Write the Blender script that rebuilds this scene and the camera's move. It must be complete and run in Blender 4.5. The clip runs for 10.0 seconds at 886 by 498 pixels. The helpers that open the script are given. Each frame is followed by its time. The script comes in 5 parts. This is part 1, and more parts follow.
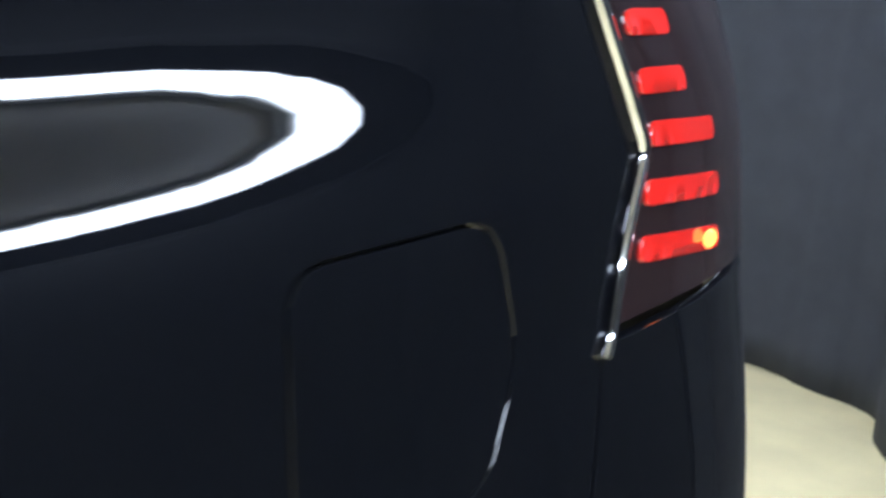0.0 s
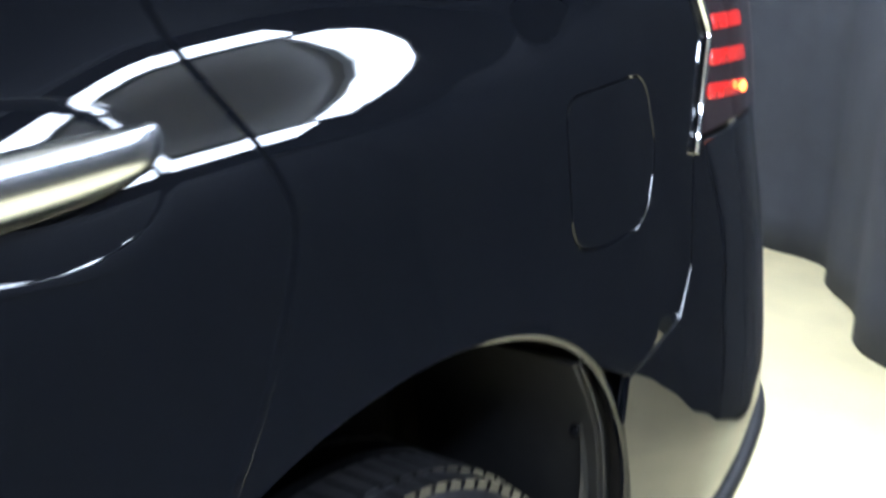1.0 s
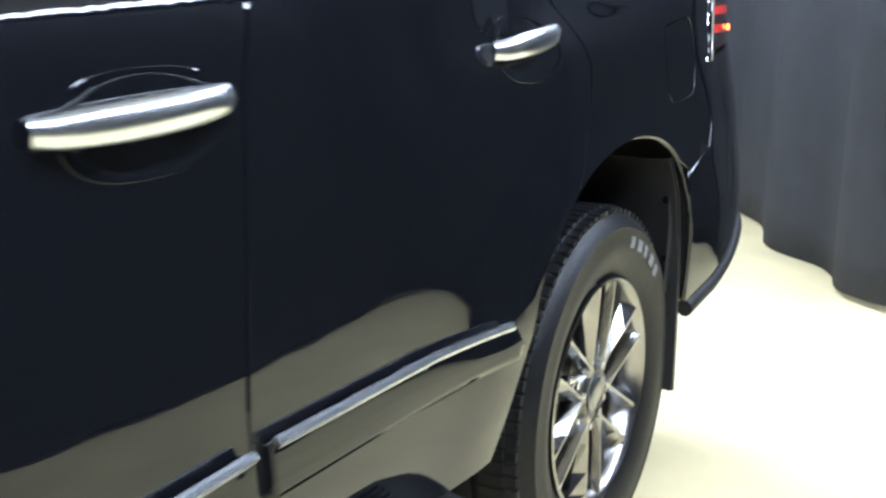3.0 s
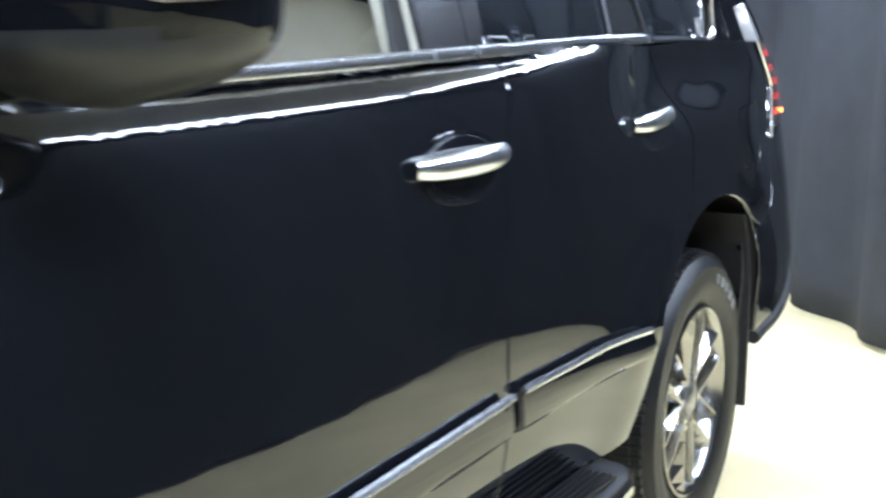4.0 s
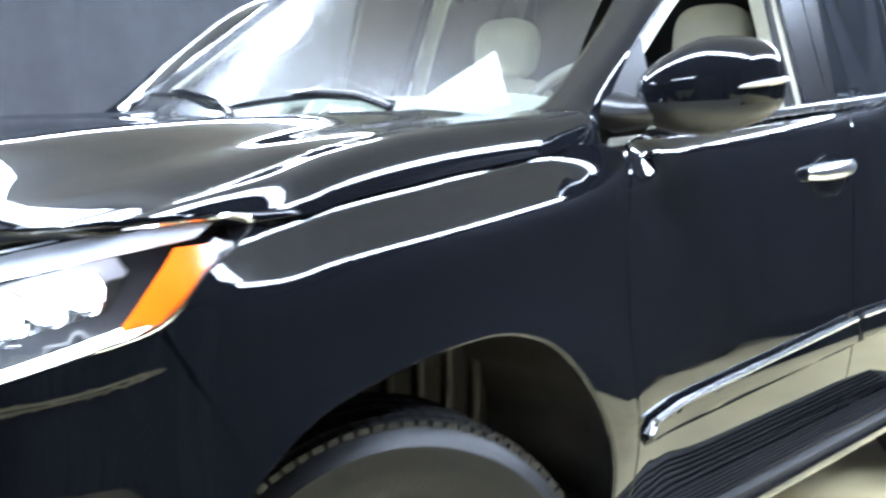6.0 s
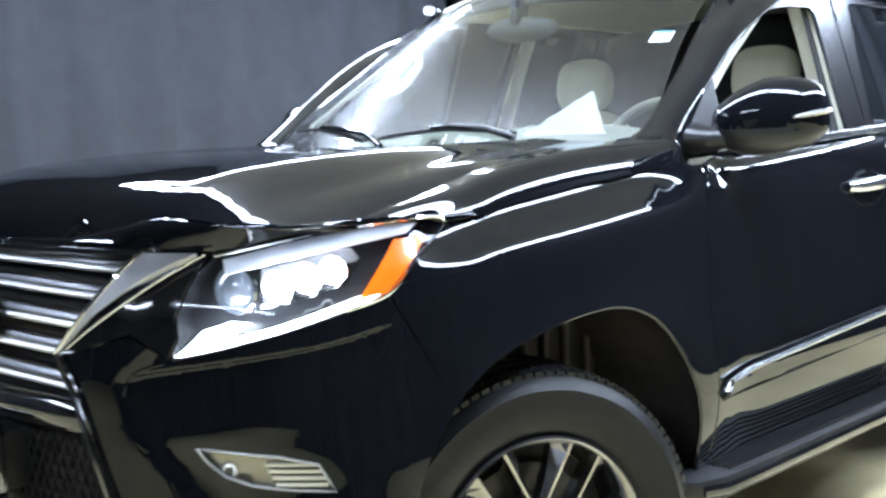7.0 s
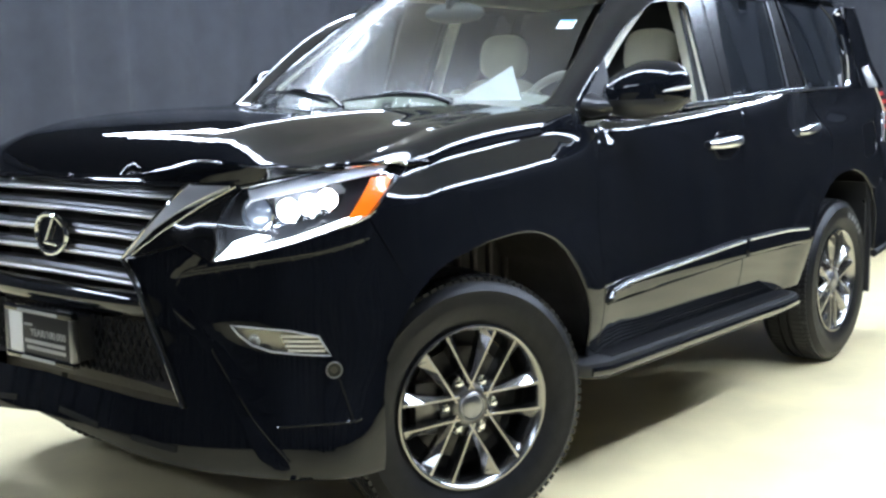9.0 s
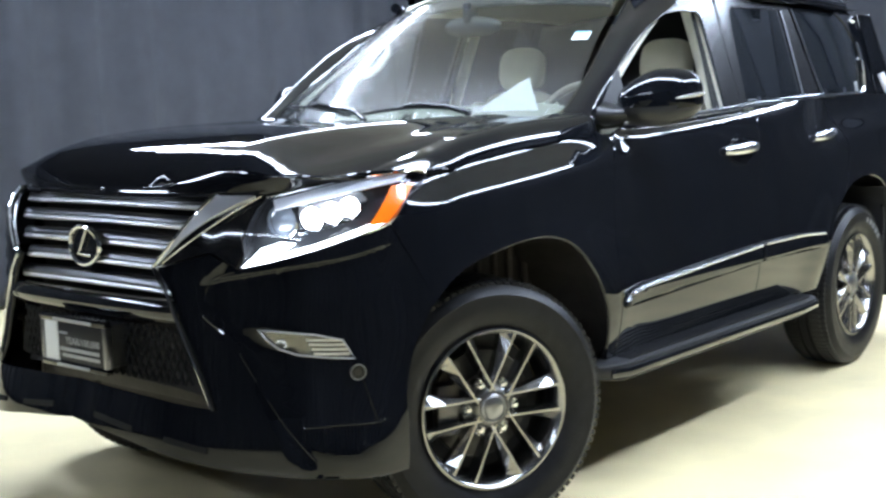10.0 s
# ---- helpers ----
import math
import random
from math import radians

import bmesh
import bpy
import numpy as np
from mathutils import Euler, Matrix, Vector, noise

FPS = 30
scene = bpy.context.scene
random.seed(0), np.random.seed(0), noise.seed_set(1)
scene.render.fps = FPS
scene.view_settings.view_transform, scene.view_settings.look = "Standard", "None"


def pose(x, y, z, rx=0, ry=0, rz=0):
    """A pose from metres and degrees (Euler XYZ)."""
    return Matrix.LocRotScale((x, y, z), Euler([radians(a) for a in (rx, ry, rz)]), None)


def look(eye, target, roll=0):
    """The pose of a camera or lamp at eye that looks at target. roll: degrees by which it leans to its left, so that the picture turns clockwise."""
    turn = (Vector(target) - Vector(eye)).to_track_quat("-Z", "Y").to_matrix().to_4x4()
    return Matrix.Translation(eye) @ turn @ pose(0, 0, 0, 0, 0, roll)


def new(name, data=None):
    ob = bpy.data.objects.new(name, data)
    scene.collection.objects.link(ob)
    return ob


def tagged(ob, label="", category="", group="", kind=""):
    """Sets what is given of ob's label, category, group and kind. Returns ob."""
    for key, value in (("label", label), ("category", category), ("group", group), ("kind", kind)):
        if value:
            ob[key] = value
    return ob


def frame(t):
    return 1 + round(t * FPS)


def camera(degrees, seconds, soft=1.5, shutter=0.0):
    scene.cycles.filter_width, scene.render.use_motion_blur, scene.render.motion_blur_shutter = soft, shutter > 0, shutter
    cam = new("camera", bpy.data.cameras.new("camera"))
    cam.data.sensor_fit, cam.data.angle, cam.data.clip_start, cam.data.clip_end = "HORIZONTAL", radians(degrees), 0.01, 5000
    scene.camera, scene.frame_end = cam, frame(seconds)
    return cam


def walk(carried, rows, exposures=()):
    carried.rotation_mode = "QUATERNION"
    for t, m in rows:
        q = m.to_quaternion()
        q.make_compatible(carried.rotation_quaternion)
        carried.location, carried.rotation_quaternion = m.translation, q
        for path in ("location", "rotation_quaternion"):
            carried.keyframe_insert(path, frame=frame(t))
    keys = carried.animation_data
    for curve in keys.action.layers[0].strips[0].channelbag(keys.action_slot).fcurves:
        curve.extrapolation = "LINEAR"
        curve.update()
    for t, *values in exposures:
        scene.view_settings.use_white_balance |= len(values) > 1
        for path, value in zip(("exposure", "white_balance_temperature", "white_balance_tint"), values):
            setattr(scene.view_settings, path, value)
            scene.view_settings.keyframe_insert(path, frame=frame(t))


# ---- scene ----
cam = camera(41.5, 10.0, soft=2.6, shutter=0.5)
PATH = [
    (0, (2.647, -1.317, 1.243), (4.179, -0.083, 0.883), 5.5),
    (0.4, (2.403, -1.42, 1.236), (3.903, -0.145, 0.886), 2.3),
    (1, (2.02, -1.489, 1.26), (3.593, -0.359, 0.764), 2.3),
    (1.5, (1.703, -1.504, 1.263), (3.378, -0.545, 0.741), 0.1),
    (2, (1.421, -1.586, 1.249), (3.09, -0.578, 0.801), 1.3),
    (2.5, (1.069, -1.67, 1.24), (2.743, -0.67, 0.797), 0.5),
    (2.7, (0.889, -1.7, 1.236), (2.573, -0.733, 0.756), 0.6),
    (3.8, (0.14, -1.769, 1.254), (1.844, -0.792, 0.876), 0.2),
    (4, (-0.032, -1.758, 1.254), (1.682, -0.782, 0.924), 0.7),
    (4.5, (-0.319, -1.807, 1.271), (1.35, -0.753, 0.95), 0.7),
    (5, (-0.662, -1.932, 1.264), (0.924, -0.757, 0.94), 0.3),
    (5.5, (-1.015, -1.963, 1.275), (0.545, -0.738, 1.015), 0.1),
    (6, (-1.347, -2.108, 1.265), (0.151, -0.805, 1.021), -0.5),
    (6.2, (-1.468, -2.166, 1.269), (0.008, -0.841, 1.014), -0.8),
    (7.3, (-2.1, -2.462, 1.27), (-0.647, -1.099, 1.091), -1.6),
    (7.5, (-2.181, -2.518, 1.278), (-0.729, -1.156, 1.08), -1.4),
    (8, (-2.389, -2.684, 1.293), (-0.908, -1.362, 1.051), -0.8),
    (8.5, (-2.587, -2.794, 1.297), (-1.058, -1.533, 1.028), -0.5),
    (9, (-2.683, -2.876, 1.305), (-1.137, -1.637, 1.035), -0.5),
    (9.5, (-2.736, -2.94, 1.306), (-1.186, -1.704, 1.044), -0.7),
    (10, (-2.749, -2.953, 1.286), (-1.228, -1.677, 1.045), -1.5),
]
EXPOSURES = [(0.0, 0.2, 6250, 10), (1.0, 0.6, 6150, 10), (2.5, 0.5, 6150, 10), (4.5, 1.05, 6100, 10), (5.0, 1.3, 6100, 10), (6.0, 1.3, 6100, 10), (7.5, 0.55, 6150, 10), (9.0, 0.45, 6200, 10), (10.0, 0.45, 6200, 10)]
walk(cam, [(t, look(eye, target, roll)) for t, eye, target, roll in PATH],
     exposures=EXPOSURES)

# ---- light: a ring of tubes under the ceiling of a curtained photo bay, and a dim grey surround ----
world = bpy.data.worlds.new("world")
scene.world = world
world.use_nodes = True
world.node_tree.nodes["Background"].inputs[0].default_value = (0.6, 0.7, 1.0, 1)
world.node_tree.nodes["Background"].inputs[1].default_value = 0.02
scene.view_settings.exposure = 0.0

CEIL = 3.05
RING = (0.2, 5.12, -2.7, 2.7)      # x from, x to, y from, y to of the ring of tubes
DRAPE = 2.8                       # height of the curtains, which end below the lights


# ---- materials ----
def mat(name, color, rough=0.5, metal=0.0, coat=0.0, emit=None, power=0.0, grain=0.0, scale=20.0, bump=0.0, bscale=80.0, trans=0.0, ior=1.45, spec=0.5, stretch=(1, 1, 1)):
    m = bpy.data.materials.new(name)
    m.use_nodes = True
    nt = m.node_tree
    b = nt.nodes["Principled BSDF"]
    b.inputs["Base Color"].default_value = (*color, 1)
    b.inputs["Roughness"].default_value = rough
    b.inputs["Metallic"].default_value = metal
    b.inputs["Coat Weight"].default_value = coat
    b.inputs["Coat Roughness"].default_value = 0.02
    b.inputs["Transmission Weight"].default_value = trans
    b.inputs["IOR"].default_value = ior
    b.inputs["Specular IOR Level"].default_value = spec
    if emit:
        b.inputs["Emission Color"].default_value = (*emit, 1)
        b.inputs["Emission Strength"].default_value = power
    if grain or bump:
        tc = nt.nodes.new("ShaderNodeTexCoord")
        mp = nt.nodes.new("ShaderNodeMapping")
        mp.inputs["Scale"].default_value = stretch
        nt.links.new(tc.outputs["Object"], mp.inputs["Vector"])
    if grain:
        fine, broad = nt.nodes.new("ShaderNodeTexNoise"), nt.nodes.new("ShaderNodeTexNoise")
        fine.inputs["Scale"].default_value, broad.inputs["Scale"].default_value = scale, scale * 0.13
        fine.inputs["Detail"].default_value = broad.inputs["Detail"].default_value = 6
        add = nt.nodes.new("ShaderNodeMath")
        add.operation = "ADD"
        ramp = nt.nodes.new("ShaderNodeMapRange")
        ramp.inputs["From Min"].default_value, ramp.inputs["From Max"].default_value = 0.7, 1.3
        ramp.inputs["To Min"].default_value, ramp.inputs["To Max"].default_value = 1 - grain, 1 + grain
        mul = nt.nodes.new("ShaderNodeMix")
        mul.data_type, mul.blend_type = "RGBA", "MULTIPLY"
        mul.inputs["Factor"].default_value = 1
        mul.inputs["A"].default_value = (*color, 1)
        for n in (fine, broad):
            nt.links.new(mp.outputs[0], n.inputs["Vector"])
        nt.links.new(fine.outputs["Fac"], add.inputs[0])
        nt.links.new(broad.outputs["Fac"], add.inputs[1])
        nt.links.new(add.outputs[0], ramp.inputs["Value"])
        nt.links.new(ramp.outputs[0], mul.inputs["B"])
        nt.links.new(mul.outputs["Result"], b.inputs["Base Color"])
    if bump:
        n = nt.nodes.new("ShaderNodeTexNoise")
        n.inputs["Scale"].default_value, n.inputs["Detail"].default_value = bscale, 4
        bp = nt.nodes.new("ShaderNodeBump")
        bp.inputs["Strength"].default_value, bp.inputs["Distance"].default_value = bump, 0.01
        nt.links.new(mp.outputs[0], n.inputs["Vector"])
        nt.links.new(n.outputs["Fac"], bp.inputs["Height"])
        nt.links.new(bp.outputs[0], b.inputs["Normal"])
    return m


def pane(name, tint, ior, haze):
    """A thin sheet of clear glass: what lies behind shows through, with a gloss that grows towards grazing sight, and a
    blurred pale haze mixed over it.
    """
    m = bpy.data.materials.new(name)
    m.use_nodes = True
    nt = m.node_tree
    nt.nodes.remove(nt.nodes["Principled BSDF"])
    clear, gloss, veil = nt.nodes.new("ShaderNodeBsdfTransparent"), nt.nodes.new("ShaderNodeBsdfGlossy"), nt.nodes.new("ShaderNodeBsdfGlossy")
    clear.inputs["Color"].default_value = (*tint, 1)
    gloss.inputs["Roughness"].default_value, veil.inputs["Roughness"].default_value = 0.0, 0.27
    fres, one, two = nt.nodes.new("ShaderNodeFresnel"), nt.nodes.new("ShaderNodeMixShader"), nt.nodes.new("ShaderNodeMixShader")
    fres.inputs["IOR"].default_value = ior
    nt.links.new(fres.outputs[0], one.inputs[0])
    nt.links.new(clear.outputs[0], one.inputs[1])
    nt.links.new(gloss.outputs[0], one.inputs[2])
    # share of blurred gloss mixed in as pale glare over the whole sheet
    two.inputs[0].default_value = haze
    nt.links.new(one.outputs[0], two.inputs[1])
    nt.links.new(veil.outputs[0], two.inputs[2])
    nt.links.new(two.outputs[0], nt.nodes["Material Output"].inputs["Surface"])
    return m


PAINT = mat("black_paint", (0.0042, 0.0048, 0.0066), 0.03, coat=1.0, bump=0.002, bscale=6, spec=0.0)
SAIL = mat("satin_mirror_plastic", (0.016, 0.016, 0.017), 0.33, grain=0.2, scale=60, bump=0.03, bscale=300)
GLOSS = mat("gloss_black_plastic", (0.006, 0.006, 0.007), 0.1, coat=0.6)
PLASTIC = mat("matt_black_plastic", (0.014, 0.014, 0.015), 0.5, grain=0.25, scale=60, bump=0.1, bscale=400)
RUBBER = mat("tyre_rubber", (0.008, 0.008, 0.009), 0.42, spec=0.3, grain=0.35, scale=30, bump=0.15, bscale=150)
TREAD = mat("dressed_tread_rubber", (0.012, 0.012, 0.013), 0.3, spec=0.5, grain=0.3, scale=40, bump=0.1, bscale=200)
LINER = mat("arch_liner", (0.032, 0.028, 0.025), 0.6, grain=0.3, scale=25, bump=0.2, bscale=60)
# near-black for the painted shade of the lip slots, and for the mesh
RECESS = mat("dark_recess", (0.006, 0.006, 0.0065), 0.6, spec=0.2)
# liner ribs, paler than the liner: light bounced off the floor put into the colour
RIB_LIT = mat("lit_liner_rib", (0.08, 0.069, 0.059), 0.5, grain=0.3, scale=30)
CHROME = mat("chrome", (0.86, 0.87, 0.88), 0.06, metal=1.0)
PILLAR = mat("black_pillar_film", (0.010, 0.010, 0.011), 0.24, coat=0.2, grain=0.1, scale=40)
SATIN = mat("satin_grey_metal", (0.30, 0.30, 0.31), 0.3, metal=1.0)
BRIGHT = mat("bright_trim", (0.82, 0.83, 0.85), 0.26, metal=1.0)
SMOKED = mat("smoked_chrome", (0.12, 0.12, 0.125), 0.3, metal=1.0)
ALLOY = mat("machined_alloy", (0.36, 0.35, 0.34), 0.22, metal=1.0, grain=0.06, scale=300)
SILVER = mat("satin_silver_trim", (0.70, 0.70, 0.71), 0.4, metal=1.0)
ALLOY_DARK = mat("dark_alloy", (0.17, 0.165, 0.16), 0.3, metal=1.0)
DISC = mat("brake_disc", (0.07, 0.068, 0.065), 0.4, metal=1.0, grain=0.2, scale=50)
GLASS = pane("windscreen_glass", (0.87, 0.95, 0.91), 1.5, 0.11)
TINT = mat("dark_tinted_glass", (0.009, 0.011, 0.014), 0.03, spec=0.42)
PALE_LENS = mat("pale_lamp_lens", (0.5, 0.49, 0.47), 0.15, coat=1.0)
LENS = pane("clear_lens", (0.97, 0.98, 1.0), 1.4, 0.0)
LAMP_BOX = mat("lamp_housing", (0.02, 0.021, 0.024), 0.25)
REFLECT = mat("lamp_reflector", (0.8, 0.8, 0.82), 0.12, metal=1.0)
LED = mat("lit_lamp", (1, 1, 1), 0.4, emit=(0.86, 0.93, 1.0), power=26)
DRL = mat("lit_light_strip", (0.9, 0.95, 1), 0.3, emit=(0.9, 0.96, 1.0), power=14)
# a faint glow is put into the amber reflector, which is no lamp
AMBER = mat("amber_reflector", (0.9, 0.16, 0.005), 0.2, coat=0.5, emit=(1.0, 0.22, 0.01), power=0.35)
RED = mat("red_lens", (0.55, 0.012, 0.01), 0.12, coat=1.0, emit=(1.0, 0.03, 0.015), power=0.35)
RED_LIT = mat("lit_red_bulb", (0.8, 0.05, 0.02), 0.2, emit=(1.0, 0.25, 0.05), power=4)
SMOKE = mat("smoked_red_lens", (0.022, 0.012, 0.013), 0.1, coat=0.5)
LEATHER = mat("cream_leather", (0.78, 0.74, 0.60), 0.45, grain=0.07, scale=12, bump=0.15, bscale=250)
TRIM_CREAM = mat("cream_trim", (0.74, 0.71, 0.58), 0.6, grain=0.05, scale=30)
# near-black for dark trim, and for shade put in as colour behind the seats
TRIM_AND_SHADE = mat("dark_trim_and_shade", (0.02, 0.02, 0.02), 0.6)
PAPER = mat("white_paper", (0.85, 0.86, 0.87), 0.7, emit=None)
BLUE = mat("pale_blue_print", (0.25, 0.5, 0.75), 0.6)
WHITE = mat("white_lettering", (0.75, 0.75, 0.73), 0.5)
WORN = mat("worn_pale_marks", (0.22, 0.22, 0.215), 0.6, grain=0.3, scale=60)
GREYLET = mat("grey_lettering", (0.42, 0.42, 0.41), 0.5)
TUBE = mat("light_tube", (1, 1, 1), 0.5, emit=(0.80, 0.92, 1.12), power=42)
CEIL_DARK = mat("dark_ceiling", (0.03, 0.03, 0.033), 0.9, grain=0.1, scale=3)
CEILING = mat("ceiling_board", (0.62, 0.62, 0.62), 0.9, grain=0.1, scale=3)
FLOOR = mat("sealed_concrete", (0.72, 0.61, 0.35), 0.42, grain=0.17, scale=2.5, bump=0.04, bscale=30)
# shaded copy of the curtain cloth, darkened so its reflection in the paint stays dark
CURTAIN_SHADED = mat("shaded_black_curtain", (0.007, 0.007, 0.0085), 0.9, grain=0.18, scale=8, bump=0.25, bscale=500)
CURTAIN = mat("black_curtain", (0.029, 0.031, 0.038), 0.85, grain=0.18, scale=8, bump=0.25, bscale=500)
from mathutils.geometry import delaunay_2d_cdt


# ---- helpers ----
def part(name, bm, material, parent=None, label="", flat=False):
    me = bpy.data.meshes.new(name)
    bmesh.ops.recalc_face_normals(bm, faces=bm.faces)
    bm.to_mesh(me)
    bm.free()
    me.materials.append(material)
    if not flat:
        me.shade_smooth()
        me.set_sharp_from_angle(angle=radians(38))
    ob = new(name, me)
    if parent:
        ob.parent = parent
    if label:
        ob["label"] = label
    return ob


def box(bm, x0, x1, y0, y1, z0, z1, bevel=0.0, segs=2, turn=None):
    ret = bmesh.ops.create_cube(bm, size=1)
    m = Matrix.LocRotScale(((x0 + x1) / 2, (y0 + y1) / 2, (z0 + z1) / 2), None, (abs(x1 - x0), abs(y1 - y0), abs(z1 - z0)))
    bmesh.ops.transform(bm, matrix=(turn @ m) if turn else m, verts=ret["verts"])
    if bevel:
        edges = list({e for v in ret["verts"] for e in v.link_edges})
        bmesh.ops.bevel(bm, geom=edges, offset=bevel, segments=segs, affect="EDGES", profile=0.5)


def boxed(name, dims, material, parent=None, bevel=0.004, label="", turn=None, segs=2):
    bm = bmesh.new()
    box(bm, *dims, bevel=bevel, turn=turn, segs=segs)
    return part(name, bm, material, parent, label)


def tube(bm, pts, radius, segs=8, closed=False, flatten=None):
    """A round or oval bar along points; radius a number or one per point; flatten = (wide, thin) factors."""
    pts = [Vector(p) for p in pts]
    n = len(pts)
    rings = []
    whole = (pts[-1] - pts[0]).normalized()
    for i, p in enumerate(pts):
        a = pts[i - 1] if (i or closed) else p
        b = pts[(i + 1) % n] if (i < n - 1 or closed) else p
        t = (b - a).normalized()
        up = Vector((0, 0, 1)) if abs(t.z) < 0.9 and (closed or abs(whole.z) < 0.7) else Vector((1, 0, 0))
        u = t.cross(up).normalized()
        v = u.cross(t)
        r = radius[i] if isinstance(radius, (list, tuple)) else radius
        fu, fv = flatten or (1, 1)
        rings.append([bm.verts.new(p + r * (fu * math.cos(k / segs * math.tau) * u + fv * math.sin(k / segs * math.tau) * v)) for k in range(segs)])
    for i in range(n if closed else n - 1):
        r0, r1 = rings[i], rings[(i + 1) % n]
        for k in range(segs):
            bm.faces.new((r0[k], r0[(k + 1) % segs], r1[(k + 1) % segs], r1[k]))
    if not closed:
        bm.faces.new(rings[0][::-1])
        bm.faces.new(rings[-1])


def bar(name, pts, radius, material, parent=None, segs=8, closed=False, label="", flatten=None):
    bm = bmesh.new()
    tube(bm, pts, radius, segs, closed, flatten)
    return part(name, bm, material, parent, label)


def lathe(bm, profile, segs=48, axis="y", arc=math.tau):
    """Turn a profile of (radius, along) about an axis through the origin."""
    rings = []
    for r, a in profile:
        ring = []
        for k in range(segs):
            c, s = math.cos(k / segs * arc) * r, math.sin(k / segs * arc) * r
            ring.append(bm.verts.new((c, a, s) if axis == "y" else (a, c, s) if axis == "x" else (c, s, a)))
        rings.append(ring)
    for r0, r1 in zip(rings, rings[1:]):
        for k in range(segs):
            bm.faces.new((r0[k], r0[(k + 1) % segs], r1[(k + 1) % segs], r1[k]))


def inside(p, poly):
    x, y = p
    hit = False
    for (x0, y0), (x1, y1) in zip(poly, poly[1:] + poly[:1]):
        if (y0 > y) != (y1 > y) and x < (x1 - x0) * (y - y0) / (y1 - y0) + x0:
            hit = not hit
    return hit


def fine_edge(poly, step):
    out = []
    for (x0, y0), (x1, y1) in zip(poly, poly[1:] + poly[:1]):
        n = max(1, int(math.hypot(x1 - x0, y1 - y0) / step))
        out += [(x0 + (x1 - x0) * k / n, y0 + (y1 - y0) * k / n) for k in range(n)]
    return out


def rounded(poly, r, n=4):
    """The polygon with its corners rounded by about r."""
    out = []
    for i, p in enumerate(poly):
        a, b, c = Vector(poly[i - 1]), Vector(p), Vector(poly[(i + 1) % len(poly)])
        ra, rc = min(r, (a - b).length * 0.45), min(r, (c - b).length * 0.45)
        p0, p2 = b + (a - b).normalized() * ra, b + (c - b).normalized() * rc
        for k in range(n + 1):
            t = k / n
            q = p0 * (1 - t) ** 2 + b * 2 * t * (1 - t) + p2 * t * t
            out.append((q.x, q.y))
    return out


